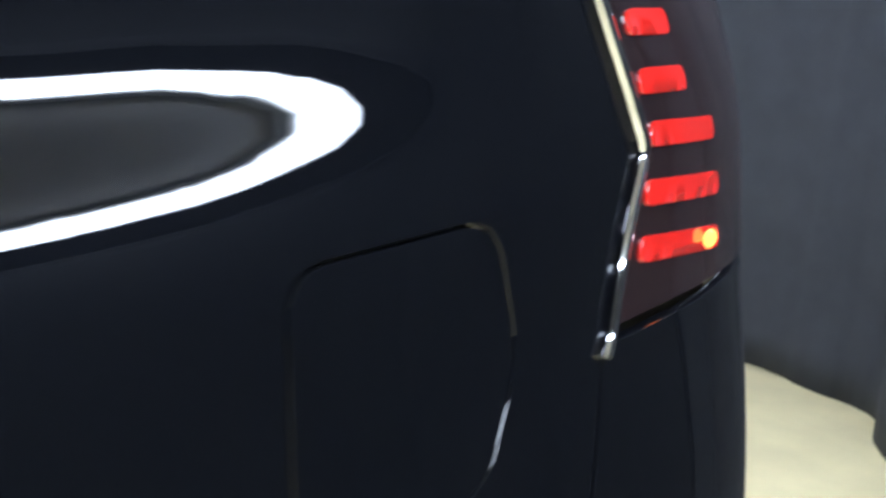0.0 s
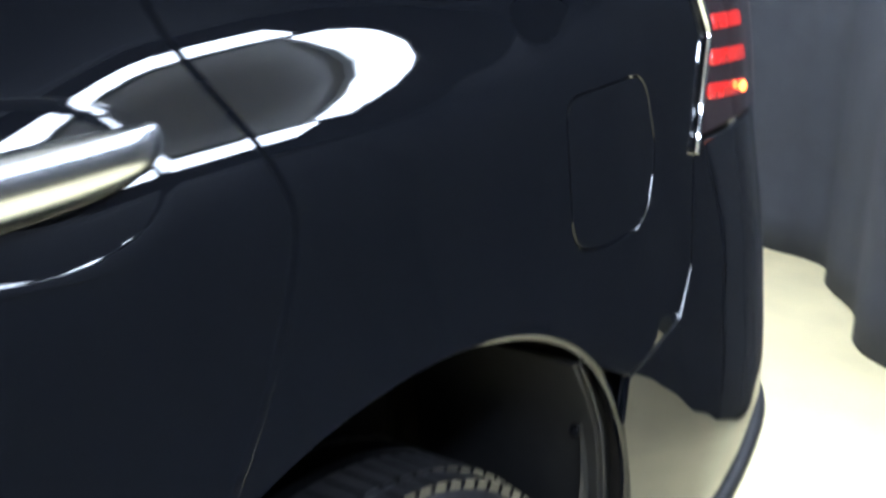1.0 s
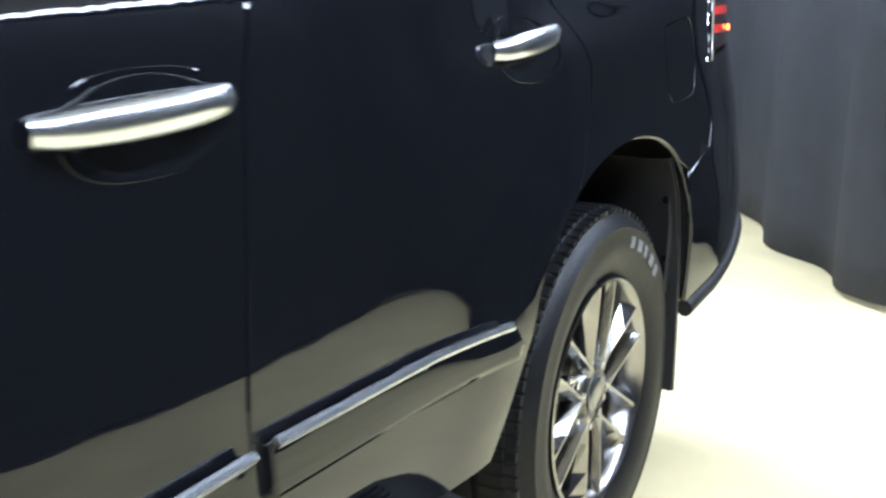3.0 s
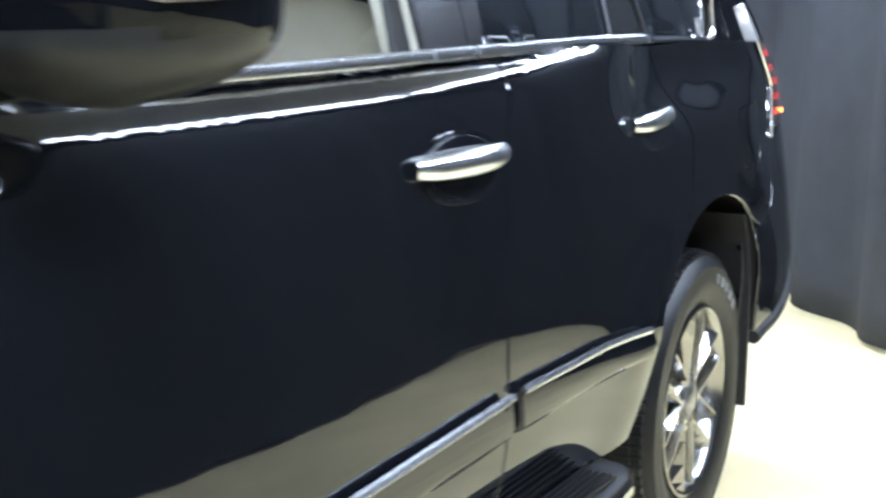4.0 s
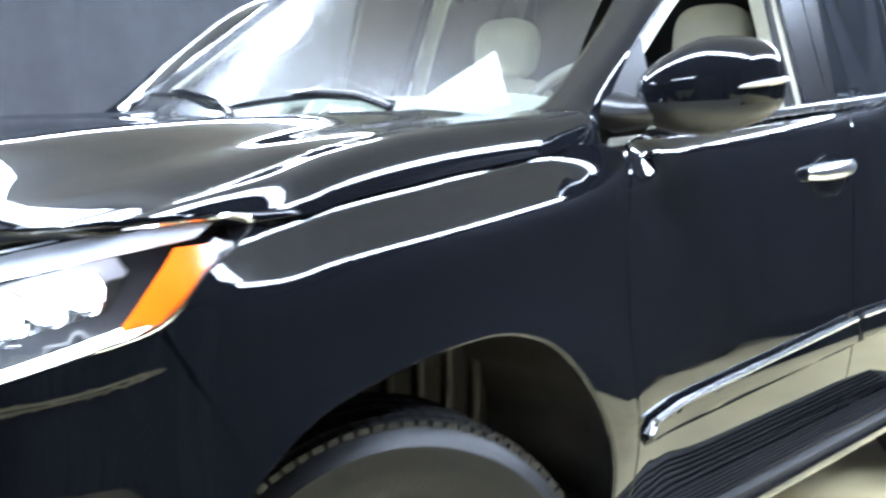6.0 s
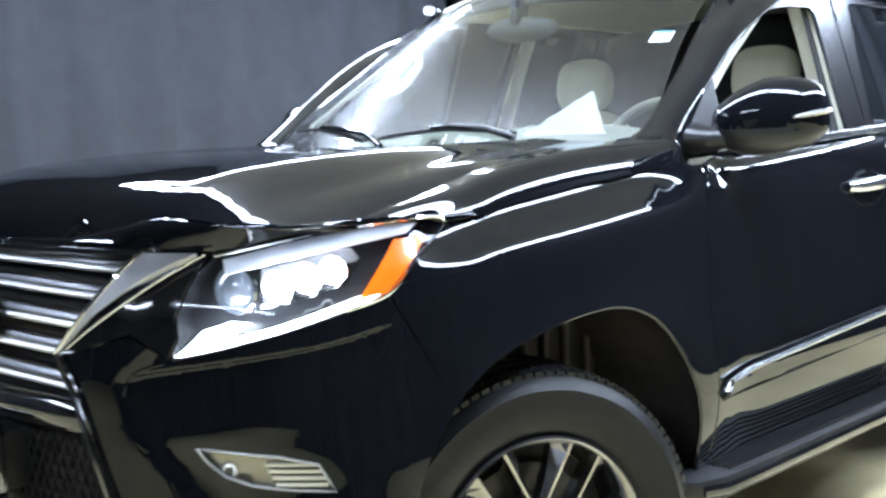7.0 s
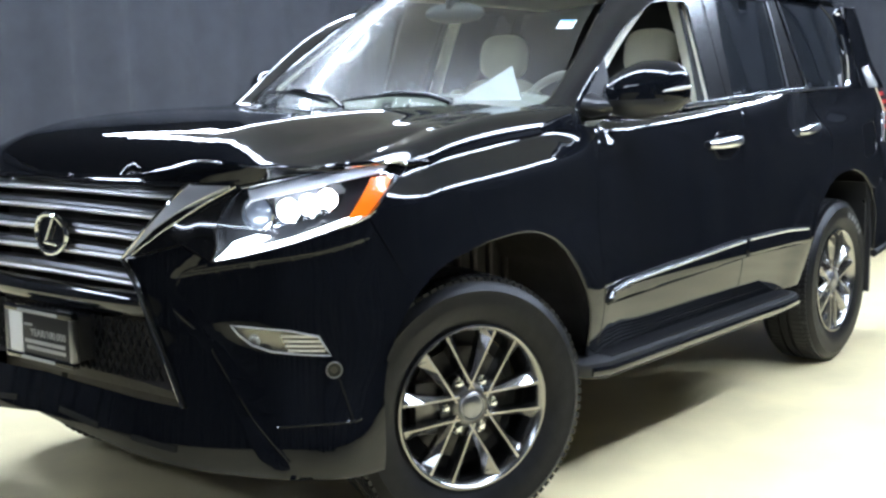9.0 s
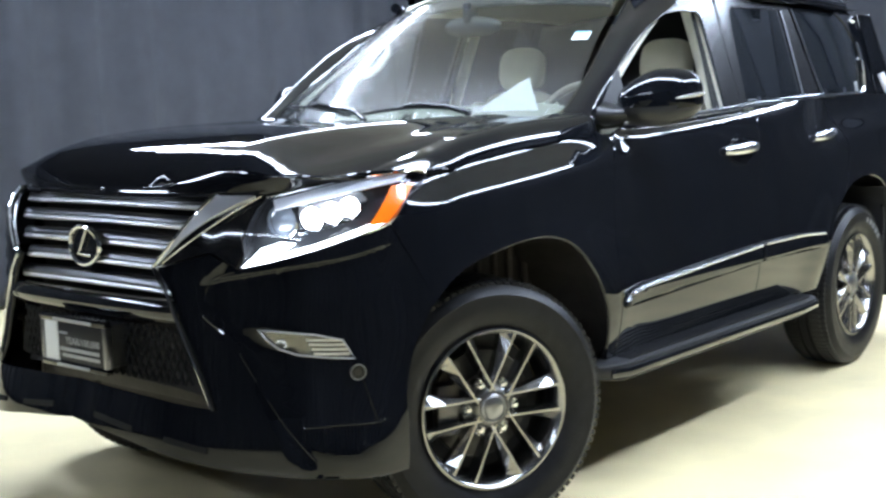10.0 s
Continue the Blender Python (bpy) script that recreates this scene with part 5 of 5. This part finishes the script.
# door handles in their cups
for x0, x1, z0, z1 in ((1.365, 1.645, 1.092, 1.102), (2.285, 2.545, 1.110, 1.128)):
    xm, zm = (x0 + x1) / 2, (z0 + z1) / 2
    root = bpy.data.objects.new("door_handle", None)
    scene.collection.objects.link(root)
    root.parent = car
    root["label"] = "chrome pull handle over a dark cup"

    def dish(s, z, lift=0.0, xm=xm + 0.01, zm=zm - 0.012):
        r = math.hypot((s - xm) / 0.118, (z - zm) / 0.054)
        return side(s, z, lift + 0.0015 - 0.022 * smooth(1.0, 0.15, r))
    oval = [(xm + 0.01 + 0.118 * math.copysign(abs(math.cos(a)) ** 0.75, math.cos(a)), zm - 0.012 + 0.054 * math.copysign(abs(math.sin(a)) ** 0.75, math.sin(a))) for a in [k / 36 * math.tau for k in range(36)]]
    patch("cup", oval, dish, PAINT, root, step=0.009, lip=0.0)
    twin(bar("cup_bead", [side(a, b, -0.0003) for a, b in oval], 0.0008, PAINT, root, 6, True))
    n = 16
    pts, rad = [], []
    for k in range(n + 1):
        t = k / n
        arch = math.sin(math.pi * t) ** 0.45
        p = side(x0 + (x1 - 0.018 - x0) * t, z0 + (z1 - z0) * t, 0.006 + 0.026 * arch)
        pts.append(p)
        rad.append(0.0165 * (0.42 + 0.58 * math.sin(math.pi * (0.04 + 0.92 * t)) ** 0.35))
    twin(bar("grip", pts, rad, BRIGHT, root, 14, flatten=(0.85, 1.25), label="polished chrome grip"))

# running boards
for sgn in (-1, 1):
    root = bpy.data.objects.new("running_board", None)
    scene.collection.objects.link(root)
    root.parent = car
    root["label"] = "black ribbed running board with glossy edge"
    bm = bmesh.new()
    secs = []
    for x, y0, y1, zt, zb in ((0.40, 0.83, 0.90, 0.435, 0.40), (0.44, 0.83, 0.965, 0.438, 0.385), (0.52, 0.83, 0.995, 0.44, 0.375), (0.75, 0.83, 1.0, 0.44, 0.375), (1.9, 0.83, 1.0, 0.432, 0.372), (2.08, 0.83, 0.99, 0.432, 0.372), (2.14, 0.83, 0.965, 0.43, 0.38), (2.165, 0.83, 0.91, 0.425, 0.392)):
        secs.append([bm.verts.new((x, sgn * y, z)) for y, z in ((y0, zt + 0.004), (y1 - 0.02, zt), (y1 - 0.005, zt - 0.006), (y1, zt - 0.02), (y1 - 0.004, zb + 0.012), (y1 - 0.02, zb), (y0, zb))])
    for a, b in zip(secs, secs[1:]):
        for k in range(7):
            bm.faces.new((a[k], a[(k + 1) % 7], b[(k + 1) % 7], b[k]))
    bm.faces.new(secs[0])
    bm.faces.new(secs[-1])
    part("board", bm, PLASTIC, root)
    for k in range(9):
        y = 0.865 + k * 0.0135
        bm = bmesh.new()
        box(bm, 0.56, 2.04, sgn * y - 0.0035, sgn * y + 0.0035, 0.437, 0.4455, 0.0015)
        part("tread_rib", bm, RUBBER, root)
    bar("edge_strip", [(x, sgn * y, z) for x, y, z in ((0.45, 0.972, 0.408), (0.52, 0.999, 0.408), (0.75, 1.004, 0.408), (1.9, 1.004, 0.402), (2.08, 0.994, 0.402), (2.14, 0.968, 0.405))], 0.011, GLOSS, root, 8, label="gloss black edge strip", flatten=(0.45, 1.3))
loft("sill", [[(0.50, -0.90, 0.475), (1.4, -0.905, 0.475), (2.28, -0.90, 0.475)], [(0.50, -0.875, 0.43), (1.4, -0.875, 0.43), (2.28, -0.875, 0.43)], [(0.50, -0.82, 0.385), (1.4, -0.82, 0.385), (2.28, -0.82, 0.385)]], PAINT, car)


# ---- door mirror ----
def mirror_unit(sgn):
    root = bpy.data.objects.new("door_mirror", None)
    scene.collection.objects.link(root)
    root.parent = car
    root["label"] = "glossy black door mirror with a pale signal strip"
    turn = Matrix.Translation((0.735, -0.992, 1.290)) @ Matrix.Rotation(math.atan2(-0.255, 0.19), 4, "Z")
    made = []
    bm = bmesh.new()
    bmesh.ops.create_uvsphere(bm, u_segments=40, v_segments=24, radius=1)
    for v in bm.verts:
        a, b, c = v.co
        sx = math.copysign(abs(a) ** (0.62 if a > 0 else 0.9), a)
        sz = math.copysign(abs(c) ** 0.72, c)
        sy = math.copysign(abs(b) ** 0.9, b)
        tall = 0.104 * (1 - 0.42 * max(0.0, -sx) ** 1.4) if c > 0 else 0.088 * (1 - 0.30 * max(0.0, sx))
        v.co = Vector((sx * 0.143, sy * (0.092 if b < 0 else 0.04), sz * tall + 0.004 * sx))
    for v in bm.verts:      # crease where the painted cap meets the dark base
        if abs(v.co.z + 0.024) < 0.008:
            v.co.y *= 0.96
    bmesh.ops.transform(bm, matrix=turn, verts=bm.verts)
    shell = part("shell", bm, PAINT, root)
    shell.data.materials.append(SAIL)
    for poly in shell.data.polygons:
        if poly.center.z < 1.266:
            poly.material_index = 1
    made.append(shell)
    bm = bmesh.new()
    bmesh.ops.create_uvsphere(bm, u_segments=24, v_segments=10, radius=1)
    for v in bm.verts:
        v.co = Vector((v.co.x * 0.082 + 0.066, v.co.y * 0.088 - 0.010, v.co.z * (0.012 + 0.005 * v.co.x) + 0.008 + 0.012 * v.co.x))
    bmesh.ops.transform(bm, matrix=turn, verts=bm.verts)
    made.append(part("signal_strip", bm, mat("signal_lens", (0.62, 0.60, 0.58), 0.15, metal=0.6, coat=1), root, "pale signal lens"))
    bm = bmesh.new()
    tube(bm, [(0.655, -0.835, 1.248), (0.655, -0.868, 1.246), (0.665, -0.90, 1.248), (0.685, -0.935, 1.254), (0.71, -0.97, 1.262)], [0.074, 0.060, 0.050, 0.046, 0.044], 24, flatten=(0.95, 0.55))
    made.append(part("arm", bm, SAIL, root))
    made.append(patch("sail", [(0.565, 1.218), (0.60, 1.262), (0.66, 1.325), (0.76, 1.405), (0.792, 1.41), (0.79, 1.226)], greenhouse, SAIL, root, lift=0.008, step=0.03, mirror=False)[0])
    if sgn > 0:
        for o in made:
            o.data.transform(Matrix.Translation((0.12, -0.085, 0.0)) @ Matrix.Diagonal((1, -1, 1, 1)))
            o.data.flip_normals()


mirror_unit(-1)
mirror_unit(1)


# ---- tail lamp ----
def tail(flip):
    root = bpy.data.objects.new("tail_lamp", None)
    scene.collection.objects.link(root)
    root.parent = car
    root["label"] = "smoked tail lamp with red blocks and chrome edge"
    out = [(a + 0.004, b + 0.003) for a, b in LAMP_R[:6]] + [(3.366, 1.296), (3.746, 1.296), (3.796, 1.18), (3.766, 1.073), (3.63, 1.067), (3.50, 1.059)]
    made = patch("lens", out, side, SMOKE, root, step=0.03, mirror=False, lift=0.001)
    for za, zb, a, b in ((1.265, 1.270, 3.408, 3.480), (1.223, 1.228, 3.414, 3.495), (1.185, 1.189, 3.424, 3.552), (1.142, 1.143, 3.412, 3.562), (1.101, 1.098, 3.402, 3.562)):
        h = 0.0095
        poly = rounded([(a, za - h), (a + 0.004, za + h), (b, zb + h), (b + 0.004, zb - h)], 0.009)
        made += patch("red_block", poly, side, RED, root, step=0.015, mirror=False, lift=0.004, lip=0.005, label="red lamp block")
    made += patch("upper_lens", rounded([(3.392, 1.302), (3.384, 1.35), (3.392, 1.405), (3.42, 1.41), (3.45, 1.36), (3.46, 1.302)], 0.02), side, PALE_LENS, root, step=0.02, mirror=False, lift=-0.004, lip=0.03, label="pale clear lens")
    c = side(3.525, 1.100, 0.009)
    bm = bmesh.new()
    bmesh.ops.create_uvsphere(bm, u_segments=14, v_segments=8, radius=1, matrix=Matrix.Translation(c) @ Matrix.Diagonal((0.010, 0.004, 0.008, 1)))
    made.append(part("bulb", bm, RED_LIT, root, "glowing bulb"))
    run = [side(a, b, 0.0045) for a, b in round_off([(3.349, 1.03)] + LAMP_R[:6] + [(3.362, 1.298)], 8)]
    made.append(bar("chrome_edge", run, [0.0042 if p[2] < 1.175 else 0.0065 for p in run], CHROME, root, 8, label="bright chrome edge"))
    if flip:
        for o in made:
            o.data.transform(Matrix.Diagonal((1, -1, 1, 1)))
            o.data.flip_normals()


tail(False)
tail(True)


# ---- cabin ----
def seat(y):
    root = bpy.data.objects.new("seat", None)
    scene.collection.objects.link(root)
    root.parent = car
    root["label"] = "cream leather front seat"

    def pad(name, c, size, lean, power=0.55):
        bm = bmesh.new()
        bmesh.ops.create_uvsphere(bm, u_segments=32, v_segments=20, radius=1)
        for v in bm.verts:
            v.co = Vector([math.copysign(abs(q) ** power, q) * h for q, h in zip(v.co, size)])
        bmesh.ops.transform(bm, matrix=Matrix.Translation(c) @ Matrix.Rotation(radians(lean), 4, "Y"), verts=bm.verts)
        part(name, bm, LEATHER, root)
    pad("cushion", (1.52, y, 0.80), (0.27, 0.26, 0.09), -6)
    pad("backrest", (1.79, y, 1.03), (0.085, 0.24, 0.33), 14)
    pad("side_bolster", (1.74, y - 0.21, 1.05), (0.08, 0.06, 0.26), 14, 0.7)
    pad("side_bolster", (1.74, y + 0.21, 1.05), (0.08, 0.06, 0.26), 14, 0.7)
    pad("headrest", (1.865, y, 1.452), (0.06, 0.122, 0.105), 8, 0.66)
    for d in (-0.07, 0.07):
        bar("post", [(1.86, y + d, 1.30), (1.865, y + d, 1.42)], 0.007, CHROME, root)


seat(-0.39)
seat(0.39)
# dashboard
dash = [[(0.62, -0.70, 1.208), (0.55, -0.35, 1.212), (0.52, 0.0, 1.216), (0.55, 0.35, 1.212), (0.62, 0.70, 1.208)],
        [(0.80, -0.71, 1.220), (0.78, -0.38, 1.240), (0.78, 0.0, 1.262), (0.78, 0.38, 1.262), (0.80, 0.71, 1.234)],
        [(0.95, -0.72, 1.215), (0.97, -0.38, 1.285), (0.98, 0.0, 1.275), (0.96, 0.38, 1.266), (0.95, 0.72, 1.225)],
        [(1.02, -0.73, 1.12), (1.03, -0.38, 1.16), (1.05, 0.0, 1.12), (1.03, 0.38, 1.12), (1.02, 0.73, 1.10)],
        [(0.95, -0.73, 0.85), (0.95, -0.38, 0.85), (0.95, 0.0, 0.8), (0.95, 0.38, 0.85), (0.95, 0.73, 0.85)]]
loft("dashboard", dash, mat("dash_tan", (0.155, 0.155, 0.125), 0.6, grain=0.08, scale=40, bump=0.1, bscale=300), car, "pale tan dashboard", mirror=False)
# steering wheel
root = bpy.data.objects.new("steering_wheel", None)
scene.collection.objects.link(root)
root.parent = car
tilt = Matrix.Translation((1.13, -0.39, 1.19)) @ Matrix.Rotation(radians(-66), 4, "Y")
bm = bmesh.new()
tube(bm, [(0.185 * math.cos(a), 0.185 * math.sin(a), 0) for a in [k / 40 * math.tau for k in range(40)]], 0.016, 10, True)
bmesh.ops.transform(bm, matrix=tilt, verts=bm.verts)
part("rim", bm, mat("wheel_leather", (0.10, 0.09, 0.07), 0.35), root)
bm = bmesh.new()
box(bm, -0.06, 0.06, -0.08, 0.08, -0.03, 0.015, 0.02)
box(bm, -0.02, 0.02, -0.18, 0.18, -0.012, 0.008, 0.006)
bmesh.ops.transform(bm, matrix=tilt, verts=bm.verts)
part("boss", bm, TRIM_CREAM, root)
# rear-view mirror, headliner, pillar trims, grab handle
bm = bmesh.new()
bmesh.ops.create_uvsphere(bm, u_segments=28, v_segments=14, radius=1, matrix=Matrix.Translation((1.03, 0.03, 1.605)) @ Matrix.Rotation(radians(12), 4, "Z") @ Matrix.Diagonal((0.03, 0.13, 0.042, 1)))
box(bm, 0.99, 1.06, 0.02, 0.05, 1.62, 1.70, 0.008)
part("rear_view_mirror", bm, TRIM_AND_SHADE, car, "dark rear-view mirror")
patch("headliner", [(1.24, -0.56), (1.30, -0.64), (3.4, -0.64), (3.4, 0.64), (1.30, 0.64), (1.24, 0.56), (1.20, 0.0)], lambda x, y, lift=0.0: roof(x, y, lift - 0.055), TRIM_CREAM, car, step=0.1, mirror=False)
patch("sun_band", [(-0.66, 0.86), (0.66, 0.86), (0.66, 0.99), (-0.66, 0.99)], lambda y, t, lift=0.0: screen(y, t, lift - 0.012), TRIM_AND_SHADE, car, step=0.08, mirror=False)
inner = lambda x, z, lift=0.0: greenhouse(x, z, lift - 0.055)
rises = (1.20, 1.32, 1.45, 1.58, 1.66)
loft("pillar_trim", [[Vector(greenhouse(1.512, z, -0.016)) for z in rises], [Vector(greenhouse(1.522, z, -0.06)) for z in rises],
                     [Vector(greenhouse(1.55, z, -0.105)) for z in rises]], TRIM_CREAM, car, "cream pillar trim", mirror=False)
far_inner = lambda x, z, lift=0.0: (x, -inner(x, z, lift)[1], z)
patch("pillar_trim", [(1.77, 1.20), (1.80, 1.45), (1.835, 1.70), (1.90, 1.70), (1.87, 1.45), (1.85, 1.20)], far_inner, TRIM_CREAM, car, step=0.05, mirror=False)
patch("belt_trim", [(1.80, 1.20), (1.83, 1.45), (1.87, 1.68), (1.98, 1.68), (1.95, 1.45), (1.93, 1.20)], lambda x, z, lift=0.0: greenhouse(x, z, lift - 0.075), TRIM_CREAM, car, step=0.05, mirror=False)
patch("door_card", [(0.66, 0.6), (0.70, 1.195), (1.62, 1.235), (1.62, 0.6)], lambda x, z, lift=0.0: side(x, z, lift - 0.075), TRIM_CREAM, car, step=0.08)
loft("pillar_cover", [[(0.68, -0.69, 1.30), (0.95, -0.645, 1.49), (1.27, -0.59, 1.70)], [(0.74, -0.74, 1.32), (1.0, -0.69, 1.49), (1.32, -0.64, 1.68)], [(0.76, -0.775, 1.29), (1.02, -0.735, 1.47), (1.34, -0.69, 1.655)]], TRIM_CREAM, car)
twin(bar("grab_handle", [(1.00, 0.665, 1.43), (1.04, 0.63, 1.435), (1.10, 0.62, 1.47), (1.16, 0.62, 1.53), (1.17, 0.63, 1.565), (1.15, 0.655, 1.575)], 0.016, TRIM_CREAM, car, 10, label="cream grab handle"))
patch("pillar_lining", [(1.46, 1.20), (1.49, 1.45), (1.50, 1.70), (1.80, 1.70), (1.75, 1.45), (1.71, 1.20)], lambda x, z, lift=0.0: greenhouse(x, z, lift - 0.03), TRIM_AND_SHADE, car, step=0.05)
# cabin's rear behind the tinted glass: shade drawn as near-black bench and sheet
boxed("rear_bench", (2.35, 2.60, -0.62, 0.62, 0.7, 1.30), TRIM_AND_SHADE, car, 0.06)
loft("cabin_shade_sheet", [[(2.30, -0.70, 1.10), (2.30, 0.0, 1.10), (2.30, 0.70, 1.10)], [(2.32, -0.66, 1.40), (2.32, 0.0, 1.42), (2.32, 0.66, 1.40)], [(2.34, -0.60, 1.68), (2.34, 0.0, 1.72), (2.34, 0.60, 1.68)]], TRIM_AND_SHADE, car, mirror=False)

# sheet of paper propped on the dashboard, and a sticker on the glass
bm = bmesh.new()
a, b, c = Vector((0.70, -0.235, 1.266)), Vector((0.75, -0.485, 1.266)), Vector((0.74, -0.455, 1.386))
d = Vector((-0.0012, -0.0004, 0))
vs = []
for off in (Vector((0, 0, 0)), d):
    vs.append([bm.verts.new(q + off) for q in (a, b, c, a + (c - a) * 0.5 + Vector((-0.004, 0, 0)))])
bm.faces.new(vs[0])
bm.faces.new(vs[1][::-1])
for k in range(4):
    bm.faces.new((vs[0][k], vs[0][(k + 1) % 4], vs[1][(k + 1) % 4], vs[1][k]))
sheet = part("paper_sheet", bm, PAPER, flat=True)
tagged(sheet, "white paper sheet propped on the tan dashboard", "paper")
stick = patch("windscreen_sticker", [(-0.665, 0.50), (-0.665, 0.575), (-0.605, 0.575), (-0.605, 0.50)], lambda y, t, lift=0.0: screen(y, t, lift - 0.004), PAPER, None, step=0.03, lip=0.001, mirror=False)[0]
tagged(stick, "small white sticker with a blue band on the windscreen", "sticker")
patch("blue_band", [(-0.66, 0.553), (-0.66, 0.572), (-0.61, 0.572), (-0.61, 0.553)], lambda y, t, lift=0.0: screen(y, t, lift - 0.0025), BLUE, stick, step=0.03, lip=0.0005, mirror=False)
